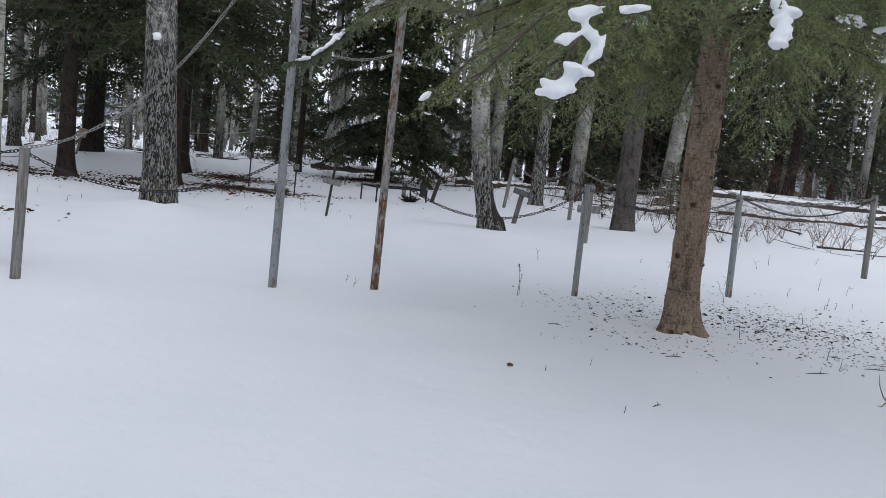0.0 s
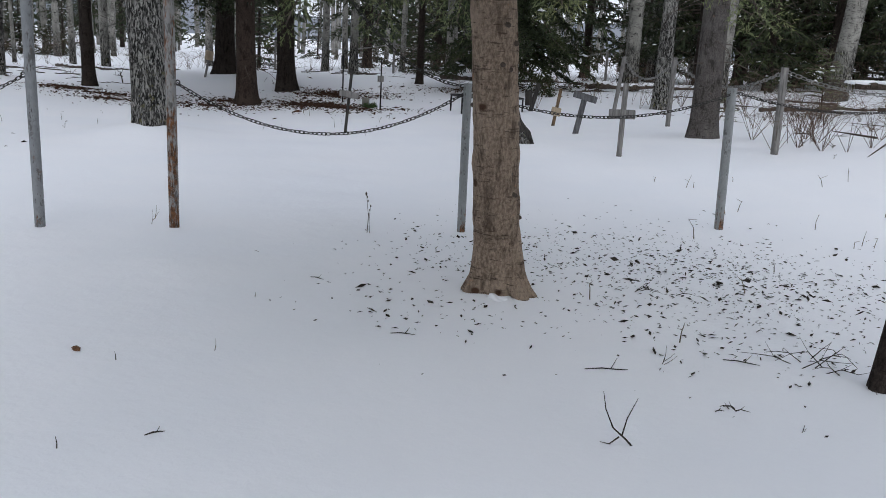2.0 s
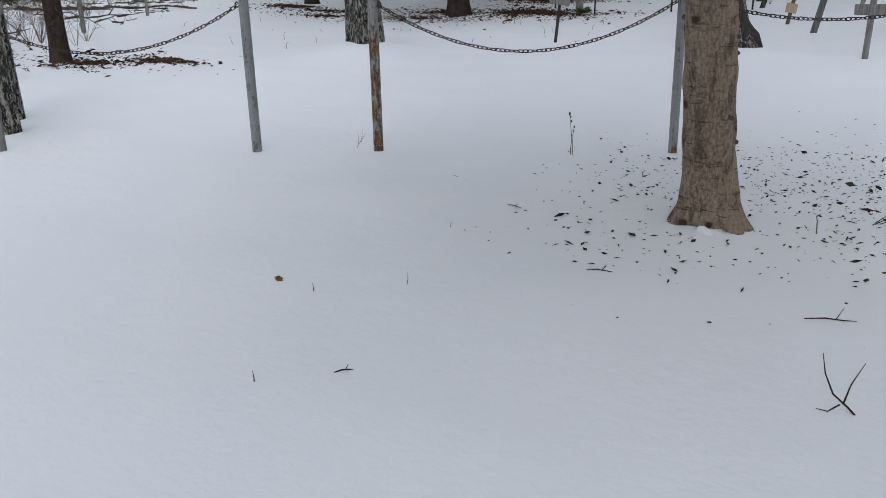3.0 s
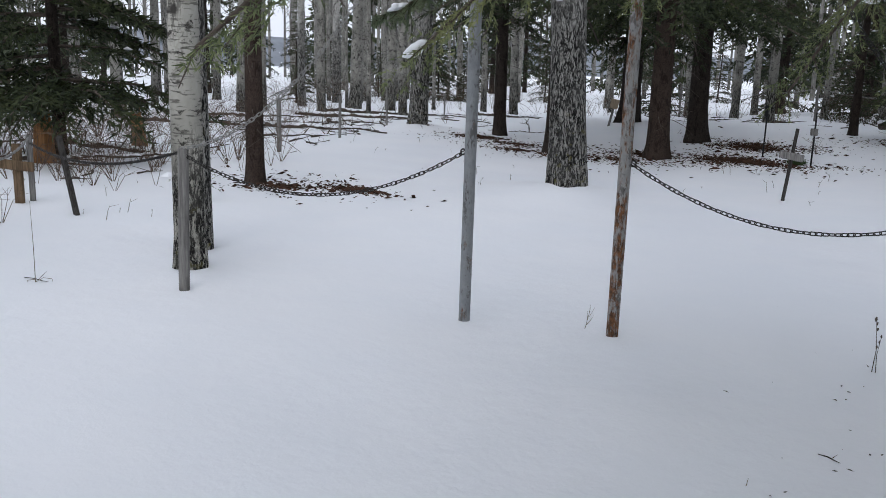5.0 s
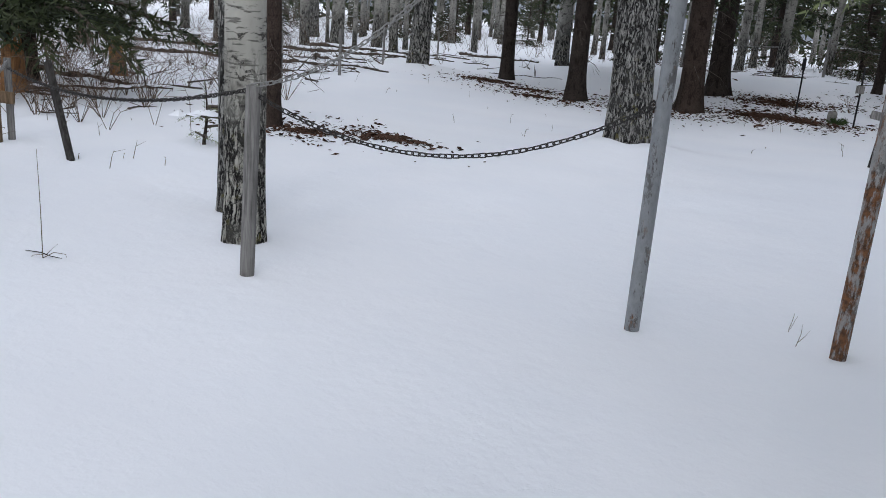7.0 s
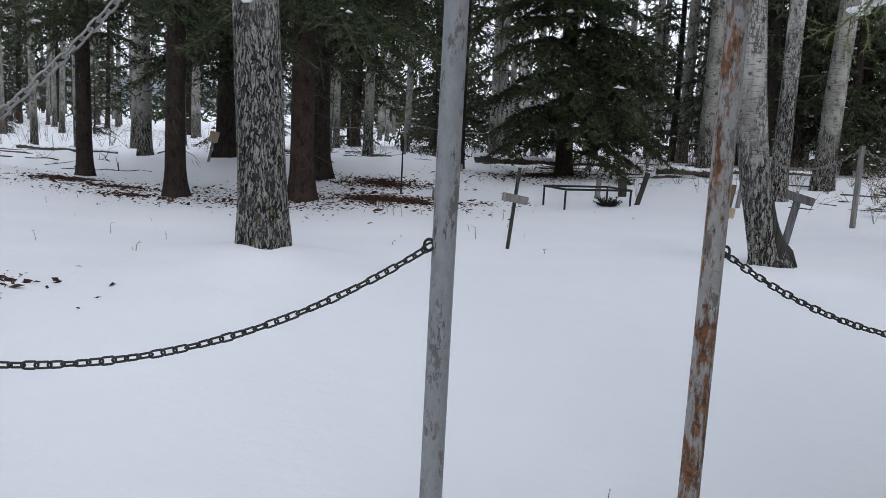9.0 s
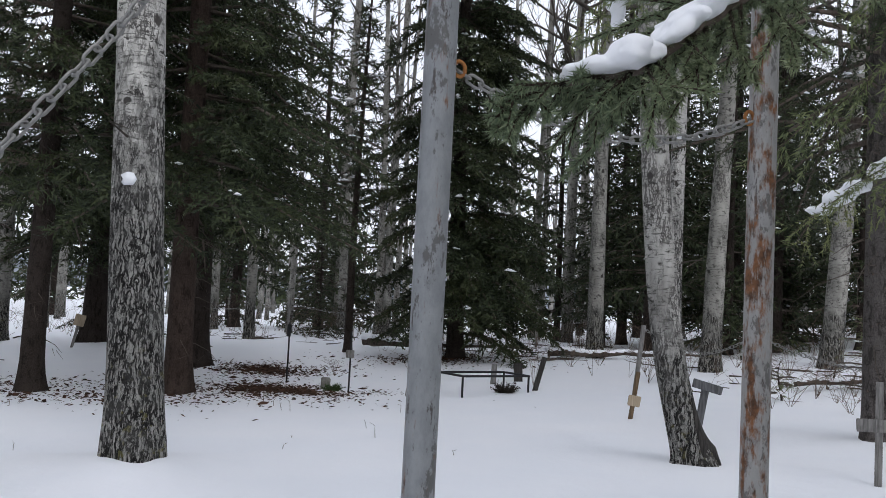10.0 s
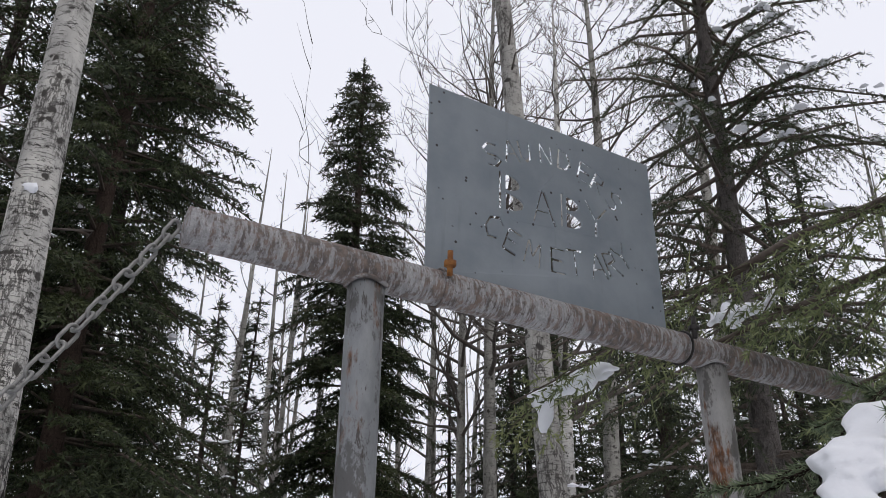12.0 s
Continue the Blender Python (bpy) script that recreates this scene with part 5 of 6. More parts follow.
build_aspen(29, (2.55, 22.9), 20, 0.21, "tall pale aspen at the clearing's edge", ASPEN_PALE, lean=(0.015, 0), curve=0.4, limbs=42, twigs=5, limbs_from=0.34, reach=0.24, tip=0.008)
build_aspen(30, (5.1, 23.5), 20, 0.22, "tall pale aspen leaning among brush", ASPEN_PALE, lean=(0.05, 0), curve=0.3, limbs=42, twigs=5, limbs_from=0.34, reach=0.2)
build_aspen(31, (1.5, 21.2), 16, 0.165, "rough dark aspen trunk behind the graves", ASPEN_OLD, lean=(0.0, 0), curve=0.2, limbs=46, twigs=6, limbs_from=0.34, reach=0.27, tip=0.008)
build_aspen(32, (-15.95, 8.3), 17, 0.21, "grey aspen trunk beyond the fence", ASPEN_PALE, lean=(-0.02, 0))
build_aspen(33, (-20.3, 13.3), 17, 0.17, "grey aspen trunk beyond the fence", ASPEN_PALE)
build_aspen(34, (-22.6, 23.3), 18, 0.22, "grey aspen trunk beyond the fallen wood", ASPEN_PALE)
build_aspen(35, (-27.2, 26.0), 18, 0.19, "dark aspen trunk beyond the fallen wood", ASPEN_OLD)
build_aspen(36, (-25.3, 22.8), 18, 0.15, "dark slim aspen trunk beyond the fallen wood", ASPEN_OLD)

build_spruce(41, (-8.25, 16.75), 17, 0.165, 3.0, 2.6, "dark straight spruce trunk with a high crown", density=24, blade=(0.14, 0.034))
build_spruce(42, (-6.42, 17.6), 19, 0.20, 2.9, 3.0, "dark spruce over a patch of brown litter", bark=SPRUCE_RED, density=50, blade=(0.11, 0.031), snow=190, taper=0.55)
build_spruce(43, (-7.65, 21.3), 19, 0.22, 3.0, 3.0, "dark spruce with a broad dark crown", density=39, blade=(0.13, 0.036), snow=150, taper=0.55)
build_spruce(44, (-11.4, 24.3), 19, 0.28, 2.4, 3.3, "thick dark spruce with low boughs", density=22, snow=130)
build_spruce(45, (-11.4, 18.7), 15, 0.15, 2.8, 2.2, "slim dark spruce trunk with a high crown", density=20)
build_spruce(46, (-2.78, 24.2), 16.2, 0.19, 0.7, 2.7, "dense dark spruce whose skirts nearly touch the snow", density=64, blade=(0.125, 0.036), gap=0.30, full=0.6, dead=10, snow=170, sag=0.46, lean=(-0.022, 0), taper=0.56)
build_spruce(47, (2.68, 14.9), 15, 0.185, 3.2, 3.2, "stout spruce with thin hanging snowy boughs", bark=SPRUCE_GREY, density=66, gap=0.42, hanging=0.9, taper=0.55, blade=(0.066, 0.0135), snow=220, dead=30, dead_len=1.4, flare=1.35)
build_spruce(48, (-7.3, 9.3), 13, 0.118, 2.9, 1.5, "slender reddish spruce trunk over brown litter", bark=SPRUCE_RED, density=16, dead=26)
build_spruce(49, (-11.4, 8.4), 9, 0.10, 0.95, 2.3, "young dark spruce with low shaggy boughs", density=30, gap=0.3, dead=24, dead_len=1.6)
build_spruce(50, (-5.3, 24.5), 9.5, 0.10, 3.4, 0.9, "thin dark spruce at the back of the clearing", density=14)
build_spruce(51, (3.88, 6.44), 4.6, 0.05, 2.5, 0.9, "thin young spruce stem standing in snow", density=40, blade=(0.09, 0.016), dead=8, snow=2, flare=1.3, dead_len=0.4, lean=(0.07, 0))

for k, (x, y, h) in enumerate(((-7.0, 4.9, 1.15), (-6.4, 7.9, 0.55), (4.6, 20.2, 1.5), (2.9, 19.2, 0.7))):
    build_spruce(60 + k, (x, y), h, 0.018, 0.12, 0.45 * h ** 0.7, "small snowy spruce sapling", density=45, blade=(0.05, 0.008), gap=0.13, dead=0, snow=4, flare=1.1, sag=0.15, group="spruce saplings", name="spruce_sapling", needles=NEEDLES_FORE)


# ---- the wood around the clearing ----
def build_wood():
    rng = random.Random(7)
    kinds_s = [build_spruce(70 + k, (-9 + 6 * k, 36 + k), 14 + 1.6 * k, 0.16 + 0.01 * k, 0.7 + 0.5 * k, 2.3 + 0.15 * k, "dark snow-flecked spruce of the wood, some added unseen behind the walker", group="spruces of the wood", density=7, blade=(0.29, 0.080), gap=0.55, dead=5, snow=75) for k in range(4)]
    kinds_l = [build_spruce(76 + k, (-15 + 20 * k, 32 + k), 5.0 + k, 0.07, 0.25, 1.7, "young snow-flecked spruce at the edge of the wood", group="young spruces of the wood", density=11, blade=(0.17, 0.045), gap=0.34, dead=0, snow=50) for k in range(2)]
    kinds_a = [build_aspen(80 + k, (-12 + 5.5 * k, 33.5 + 1.3 * k), 18 + k, 0.13 + 0.012 * k, "bare pale aspen of the wood, some added unseen behind the walker", ASPEN_PALE, group="aspens of the wood", sides=8, limbs=11, twigs=2, limbs_from=0.32, tip=0.011) for k in range(4)]
    placed = [(o.location.x, o.location.y) for o in scene.objects if o.parent is None and o.name.split(".")[0] in ("spruce_tree", "aspen_tree")]

    def clear(x, y, gap):
        return all((x - a) ** 2 + (y - b) ** 2 > gap * gap for a, b in placed)

    def allowed(x, y):
        if math.hypot(x + 2, y - 10) < 17.5:
            return False
        if y < 26 and x > -13 and x < 4.5 or -7.5 < x < 1.5 and y < 31 or -4.5 - 0.09 * (y - 24) < x < -0.5 and y < 36:
            return False
        az = math.degrees(math.atan2(-(x - 1.67), y - 3.5))
        if 45 < az < 53 and math.hypot(x, y) < 95:  # the gap towards the hills
            return rng.random() < 0.7
        return True

    spots = []
    tries = 0
    while len(spots) < 190 and tries < 12000:
        tries += 1
        x, y = rng.uniform(-46, 30), rng.uniform(2, 58)
        if x > 12 and y < 10 or not allowed(x, y) or not clear(x, y, 1.7):
            continue
        placed.append((x, y))
        spots.append((x, y))
    for x, y in spots:
        leafy = rng.random() < (0.46 if x > 3 else 0.26 if x > -6 else 0.30)
        if 43 < math.degrees(math.atan2(-(x - 1.67), y - 3.5)) < 54:
            leafy = False
        low = leafy and rng.random() < 0.4
        src = rng.choice(kinds_l) if low else rng.choice(kinds_s if leafy else kinds_a)
        copy_thing(src, pose(x, y, gz(x, y), rng.uniform(-1.5, 1.5), rng.uniform(-1.5, 1.5), rng.uniform(0, 360)) @ Matrix.Scale(rng.uniform(0.6, 1.15) if low else rng.uniform(0.75, 1.12), 4))
    # dark spruces close behind the aspens at the clearing's edge
    for x, y, s in ((1.9, 27.2, 0.78), (3.7, 26.4, 0.70), (5.3, 28.0, 0.82), (2.9, 30.2, 0.85), (0.9, 29.4, 0.62), (6.9, 26.6, 0.66), (-0.2, 33.6, 0.75), (4.6, 29.6, 0.8), (6.4, 31.0, 0.85), (1.7, 31.6, 0.8), (8.3, 29.6, 0.8), (3.6, 33.4, 0.9)):
        copy_thing(rng.choice(kinds_s), pose(x, y, gz(x, y), 0, 0, rng.uniform(0, 360)) @ Matrix.Scale(s, 4))
    # slim bare trees: those whose tops stand over the gateway, and a thin screen before the hills
    slim = [(-7.4, 33.0, 0.9), (-6.3, 35.0, 0.95), (-8.4, 36.5, 0.85), (-7.0, 39.0, 1.0), (-5.6, 33.2, 0.8), (-8.9, 32.0, 0.75), (-0.7, 36.5, 0.95), (-3.3, 39.0, 1.0), (-4.9, 34.5, 0.85), (-1.9, 41.0, 1.05)]
    for k in range(30):
        az, r = math.radians(rng.uniform(44, 54)), rng.uniform(27, 75)
        slim.append((1.67 - r * math.sin(az), 3.5 + r * math.cos(az), rng.uniform(0.45, 0.8)))
    for x, y, s in slim:
        copy_thing(rng.choice(kinds_a), pose(x, y, gz(x, y), 0, 0, rng.uniform(0, 360)) @ Matrix.Scale(s, 4))
    for k in range(16):
        az, r = math.radians(rng.uniform(42, 55)), rng.uniform(42, 72)
        x, y = 1.67 - r * math.sin(az), 3.5 + r * math.cos(az)
        copy_thing(rng.choice(kinds_l), pose(x, y, gz(x, y), 0, 0, rng.uniform(0, 360)) @ Matrix.Scale(rng.uniform(0.45, 0.8), 4))
    # added out of view behind the walker: five close spruces shade the foreground snow
    for x, y, s in ((6.8, 0.4, 0.95), (3.4, -3.6, 1.0), (-2.8, -3.4, 0.95), (9.2, 4.2, 0.9), (7.6, -4.6, 1.05)):
        copy_thing(kinds_s[1], pose(x, y, gz(x, y), 0, 0, rng.uniform(0, 360)) @ Matrix.Scale(s, 4))
    # sparse further trees, also added unseen behind the walker to block sky light
    for k in range(18):
        a = rng.uniform(math.radians(200), math.radians(345))
        r = rng.uniform(11, 34)
        x, y = r * math.cos(a), 3 + r * math.sin(a)
        src = rng.choice(kinds_s + kinds_a)
        copy_thing(src, pose(x, y, gz(x, y), 0, 0, rng.uniform(0, 360)) @ Matrix.Scale(rng.uniform(0.75, 1.1), 4))


build_wood()


def far_woods():
    """Trunks and crowns too far off to count."""
    rng = np.random.default_rng(17)
    g = Geo()
    bb, ww, ll = [], [], []
    for k in range(420):
        a, r = rng.uniform(-0.35, math.pi + 0.5), rng.uniform(66, 130)
        x, y = r * math.cos(a), 5 + r * math.sin(a)
        az = math.degrees(math.atan2(-(x - 1.67), y - 3.5))
        if 44 < az < 53 and rng.random() < 0.2:
            continue
        z, h = gz(x, y), rng.uniform(12, 21)
        g.tube([(x, y, z - 0.3), (x + rng.normal(0, 0.2), y, z + h * 0.5), (x + rng.normal(0, 0.4), y, z + h)], [0.2, 0.14, 0.03], 5, False)
        if rng.random() < 0.32:
            for zz in np.arange(1.5, h, 0.9):
                m = 7
                t = rng.uniform(0, 6.28, m)
                R = 2.6 * (1 - zz / h) + 0.3
                bb.append(np.stack([np.full(m, x), np.full(m, y), np.full(m, z + zz)], axis=1))
                ww.append(unit(np.stack([np.cos(t), np.sin(t), np.full(m, -0.25)], axis=1)))
                ll.append(np.full(m, R))
        else:
            for q in range(14):
                t = rng.uniform(0, 6.28)
                zz = rng.uniform(0.4, 0.97) * h
                L = 2.6 * (1.1 - zz / h)
                g.tube([(x, y, z + zz), (x + L * 0.6 * math.cos(t), y + L * 0.6 * math.sin(t), z + zz + L * 0.5), (x + L * math.cos(t), y + L * math.sin(t), z + zz + L * 1.1)], [0.05, 0.03, 0.01], 3, False)
    solo("far_trunks", g.mesh("far_trunks", FAR_BARK), "hazy mass of far bare trunks and limbs", "woods", kind="stuff")
    tri = blades(rng, np.concatenate(bb), np.concatenate(ww), np.concatenate(ll), 3, 0.9, 0.4)
    solo("far_crowns", soup("far_crowns", tri, NEEDLES), "dark mass of far spruce crowns", "woods", kind="stuff")


far_woods()


# ---- brush, fallen wood, litter ----
def brush_patch(name, label, spots, seed, mat, height=(0.3, 0.9), stems=9, splay=1.2):
    rng = np.random.default_rng(seed)
    g = Geo()
    for x, y, r, n in spots:
        for k in range(n):
            px, py = x + rng.normal(0, r), y + rng.normal(0, r)
            z = gz(px, py) - 0.03
            h = rng.uniform(*height)
            for s in range(int(rng.integers(1, stems))):
                a, tip = rng.uniform(0, 6.28), rng.uniform(0.2 * splay, splay)
                p0 = Vector((px, py, z))
                p1 = p0 + Vector((math.cos(a) * tip * h * 0.4, math.sin(a) * tip * h * 0.4, h * 0.55))
                p2 = p1 + Vector((math.cos(a + 0.5) * tip * h * 0.6, math.sin(a + 0.5) * tip * h * 0.6, h * rng.uniform(0.15, 0.45)))
                g.tube([p0, p1, p2], [0.0042, 0.003, 0.001], 3, False)
                for q in range(3 if splay > 1 else 1):
                    c = p1.lerp(p2, rng.random())
                    g.tube([c, c + Vector((rng.normal(0, 0.22), rng.normal(0, 0.22), rng.uniform(-0.05, 0.22))) * h], [0.0026, 0.001], 3, False)
    solo(name, g.mesh(name, mat), label, "brush", kind="stuff")


brush_patch("bare_brush", "tangled leafless brown brush poking through snow", [(4.3, 15.0, 0.5, 12), (5.3, 16.2, 0.8, 16), (6.5, 15.0, 1.0, 16), (4.0, 17.8, 0.8, 14), (3.2, 20.0, 1.2, 22), (-9.0, 8.2, 0.9, 22), (-11.5, 7.0, 1.4, 36),
            (-14.0, 6.0, 2.0, 70), (-10.0, 9.6, 1.0, 26), (-15.5, 10.5, 2.2, 60), (-16.5, 15.0, 2.5, 60), (-12.5, 8.5, 1.5, 40), (-8.2, 5.2, 0.9, 22), (2.0, 23.0, 2.4, 40), (-2.0, 25.5, 1.2, 26), (7.5, 19.0, 1.6, 30)], 31, BRUSH)
brush_patch("undergrowth", "band of leafless undergrowth along the edge of the wood", [(x, y, 1.8, 26) for x, y in ((-30, 24), (-26, 28), (-22, 30), (-17, 31), (-13, 31), (-9, 32), (-5, 31.5), (0, 30), (4, 28), (8, 26), (11, 24), (14, 21), (-20, 18), (-22, 12), (-18, 8), (-34, 30), (-30, 36))], 32, BRUSH, (0.4, 1.5), 8)
brush_patch("dry_stalks", "thin dry weed stalks standing in the snow", [(-5.9, 6.85, 0.3, 5), (-7.8, 7.4, 0.6, 6), (-4.3, 17.0, 0.7, 8), (-6.0, 12.5, 0.8, 6), (4.9, 10.0, 1.0, 12), (4.0, 8.4, 1.2, 16), (3.2, 12.0, 1.0, 9), (-2.6, 14.6, 0.6, 7), (-9.2, 14.5, 1.2, 10), (-5.2, 5.0, 0.3, 5)], 33, STALK, (0.07, 0.22), 2, 0.45)


def fallen_log(at, length, r, turn, pitch, label, lift=0.0, snowed=True, mat=None):
    x, y = at
    rng = np.random.default_rng(int(abs(x * 100 + y * 10)))
    z = gz(x, y) + r * 0.6 + lift
    log = thing("fallen_log", (x, y, z), label, "log", "fallen logs", turn=turn)
    n = 9
    pts = [Vector((length * (i / (n - 1) - 0.5), 0.05 * math.sin(i * 1.3 + x), math.tan(math.radians(pitch)) * length * (i / (n - 1) - 0.5) + 0.02 * math.sin(i * 2.0))) for i in range(n)]
    g = Geo().tube(pts, [r * (1 - 0.6 * i / (n - 1)) * (1 + 0.15 * math.sin(i * 2.7)) for i in range(n)], 9)
    stem = part("stem", g.mesh("log_stem", mat or LOG_WOOD), log)
    for k in range(3):
        p = pts[int(rng.integers(1, n - 1))]
        part("branch_stub", Geo().tube([p, p + Vector((rng.normal(0, 0.15), rng.normal(0, 0.2), rng.uniform(0.1, 0.4)))], [0.015, 0.004], 4).mesh("branch_stub", mat or LOG_WOOD), stem)
    if snowed:
        s = Geo()
        for i in range(n - 1):
            for u in (0.2, 0.7):
                if rng.random() < 0.93:
                    rr = r * (1 - 0.45 * i / (n - 1))
                    s.blob(pts[i].lerp(pts[i + 1], u) + Vector((0, 0, rr * 0.62)), rr * 1.0, (length / n / rr * 0.42, 1.0, 0.72), 8, 0.25, float(rng.uniform(0, 50)))
        part("snow_cap", s.mesh("log_snow", BOUGH_SNOW), log, "strip of snow lying along the log", "stuff")


for a in (((8.3, 19.6), 6.5, 0.09, -4, 0.5, 0.32), ((9.4, 20.4), 7.0, 0.085, 3, -1, 0.18), ((7.6, 18.6), 4.5, 0.06, -9, 1.5, 0.12), ((11.0, 19.2), 5.0, 0.08, 8, 1, 0.25), ((-14.4, 15.3), 3.2, 0.10, 20, 1, 0.05), ((-15.5, 17.0), 4.0, 0.09, -30, 2, 0.08),
          ((-12.8, 14.0), 1.9, 0.04, 35, 3, 0.03), ((-16.5, 14.0), 3.6, 0.11, 55, -2, 0.06), ((-17.5, 19.0), 4.5, 0.12, 10, 1.5, 0.1), ((-19, 16.0), 4.0, 0.1, 40, 0, 0.1), ((-10.2, 8.4), 2.6, 0.06, 38, 4, 0.1), ((-11.6, 9.3), 2.2, 0.09, 25, -3, 0.05),
          ((1.0, 24.5), 3.4, 0.10, 5, 2, 0.08), ((-3.6, 26.0), 3.4, 0.13, -8, 1, 0.1), ((-12.0, 20.2), 2.0, 0.03, 10, 2, 0.0), ((5.0, 21.0), 3.2, 0.07, 18, 3, 0.1), ((-16, 24), 4.0, 0.1, -15, 1, 0.05), ((-19.5, 22), 4.5, 0.11, 25, 0, 0.05)):
    fallen_log(a[0], a[1], a[2] * (0.62 if a[0][0] < -5 else 0.85), a[3], a[4], "snow-capped fallen log lying among brush", a[5])


def fallen_sticks():
    """Dead sticks and branches strewn over the snow, too many to count."""
    rng = np.random.default_rng(77)
    g = Geo()
    for cx, cy, rx, ry, n in ((-14.5, 15.5, 2.2, 1.8, 20), (-18.5, 19.5, 2.5, 2.2, 34), (-16, 23, 2.5, 2, 24), (-11, 9.0, 1.6, 1.3, 18), (-13.5, 6.5, 1.8, 1.6, 18), (-9.5, 7.0, 0.9, 0.8, 8), (4.6, 16.5, 1.2, 1.2, 7), (3.0, 21.5, 1.8, 1.4, 12),
                             (-1.5, 25.2, 1.6, 0.8, 34), (7.5, 18.5, 2.0, 1.6, 5), (-8, 27.5, 3, 1.2, 40), (-3, 28.5, 3, 1.2, 40), (5.6, 14.6, 0.9, 0.7, 5)):
        for k in range(n):
            x, y = cx + rng.uniform(-1.4, 1.4) * rx, cy + rng.uniform(-1.4, 1.4) * ry
            z = gz(x, y) + rng.uniform(-0.01, 0.02)
            a, L = rng.uniform(0, 6.28), rng.uniform(0.3, 1.25)
            d = Vector((math.cos(a), math.sin(a), abs(rng.normal(0.0, 0.07)))).normalized()
            e = Vector((-d.y, d.x, 0)) * rng.normal(0, 0.12) * L
            r = rng.uniform(0.006, 0.022)
            p = Vector((x, y, z))
            g.tube([p, p + d * L * 0.5 + e, p + d * L], [r, r * 0.8, r * 0.3], 4, False)
            for q in range(2):
                s = p + d * L * rng.uniform(0.3, 0.8)
                g.tube([s, s + Vector((rng.normal(0, 0.2), rng.normal(0, 0.2), rng.uniform(0.02, 0.25)))], [r * 0.5, 0.002], 3, False)
    solo("fallen_sticks", g.mesh("fallen_sticks", LOG_WOOD), "dead sticks strewn over the snow among brush", "sticks", kind="stuff")


fallen_sticks()


def broken_stump(at, h, r, lean, label):
    x, y = at
    rng = np.random.default_rng(int(abs(x * 77)))
    g = Geo()
    n = 14
    for z, k in ((-0.1, 1.3), (0.05, 1.15), (h * 0.4, 1.0), (h * 0.7, 0.9), (h, 0.6)):
        for i in range(n):
            a = 2 * math.pi * i / n
            jag = rng.uniform(0.5, 1.2) if z == h else 1
            g.v.append(Vector((math.cos(a) * r * k + lean * z, math.sin(a) * r * k, z * jag + (rng.uniform(-0.1, 0.1) * h if z == h else 0))))
    for j in range(4):
        for i in range(n):
            m = (i + 1) % n
            g.f.append((j * n + i, j * n + m, (j + 1) * n + m, (j + 1) * n + i))
    g.f.append(tuple(4 * n + i for i in range(n)))
    solo("broken_stump", g.mesh("broken_stump", ORANGE_WOOD), label, "stump", "broken stumps", at=(x, y, gz(x, y)))


broken_stump((-10.7, 7.9), 0.75, 0.14, 0.05, "splintered orange stump under a shaggy spruce")
broken_stump((-12.5, 10.2), 0.62, 0.12, -0.25, "splintered orange stump leaning in snow")


def scatter_bits(name, label, spots, seed, mat, size, count, flat=0.012, disc=False):
    """Loose flakes, cones and twig bits lying on the snow."""
    rng = np.random.default_rng(seed)
    tris = []
    for x, y, rx, ry, share in spots:
        n = int(count * share)
        px, py = x + rng.normal(0, rx, n), y + rng.normal(0, ry, n)
        if disc:
            a = rng.uniform(0, 6.28, n)
            q = np.abs(rng.normal(0, 0.5, n)) * (1 + 0.25 * np.sin(3 * a + x) + 0.18 * np.sin(7 * a + y)) * 1.5
            px, py = x + rx * q * np.cos(a), y + ry * q * np.sin(a)
        pz = ground_z(px, py) + rng.uniform(0.002, flat, n)
        a, s = rng.uniform(0, 6.28, n), size * rng.lognormal(0, 0.45, n)
        d = np.stack([np.cos(a), np.sin(a), rng.normal(0, 0.25, n)], axis=1) * s[:, None]
        e = np.stack([-np.sin(a), np.cos(a), rng.normal(0, 0.3, n)], axis=1) * (s * rng.uniform(0.22, 0.65, n))[:, None]
        up = np.stack([np.zeros(n), np.zeros(n), s * 0.25], axis=1)
        c = np.stack([px, py, pz], axis=1)
        tris += [np.stack([c - d, c + e, c + up], axis=1), np.stack([c + e, c + d, c + up], axis=1), np.stack([c + d, c - e, c + up], axis=1), np.stack([c - e, c - d, c + up], axis=1)]
    solo(name, soup(name, np.concatenate(tris), mat), label, "litter", kind="stuff")


scatter_bits("bark_bits", "dark bark flakes and cones scattered on the snow", [(2.6, 7.9, 0.65, 0.6, 0.28), (3.5, 8.1, 0.7, 0.65, 0.44), (1.4, 7.8, 0.35, 0.5, 0.10), (3.4, 6.9, 0.55, 0.3, 0.11), (1.7, 6.5, 0.35, 0.18, 0.05)], 41, DARK_BITS, 0.012, 1500)
scatter_bits("fine_bits", "fine needle crumbs scattered on the snow", [(2.9, 8.0, 0.85, 0.75, 1.0)], 42, DARK_BITS, 0.008, 1300)
scatter_bits("needle_litter", "mats of reddish-brown fallen needles under the spruces",
             [(-6.75, 9.3, 0.40, 0.25, 0.035), (-6.1, 9.95, 0.45, 0.25, 0.035), (-11.0, 17.6, 0.60, 0.45, 0.08), (-5.2, 18.7, 0.95, 0.75, 0.27), (-6.2, 21.3, 1.05, 0.8, 0.20), (-7.1, 18.2, 0.5, 0.6, 0.05), (-9.6, 17.3, 0.55, 0.4, 0.03), (-3.2, 23.9, 1.0, 0.6, 0.16),
              (-6.6, 16.6, 1.5, 1.0, 0.05), (-8.6, 16.2, 1.3, 0.7, 0.04)], 43, LITTER, 0.027, 14000, 0.014, True)
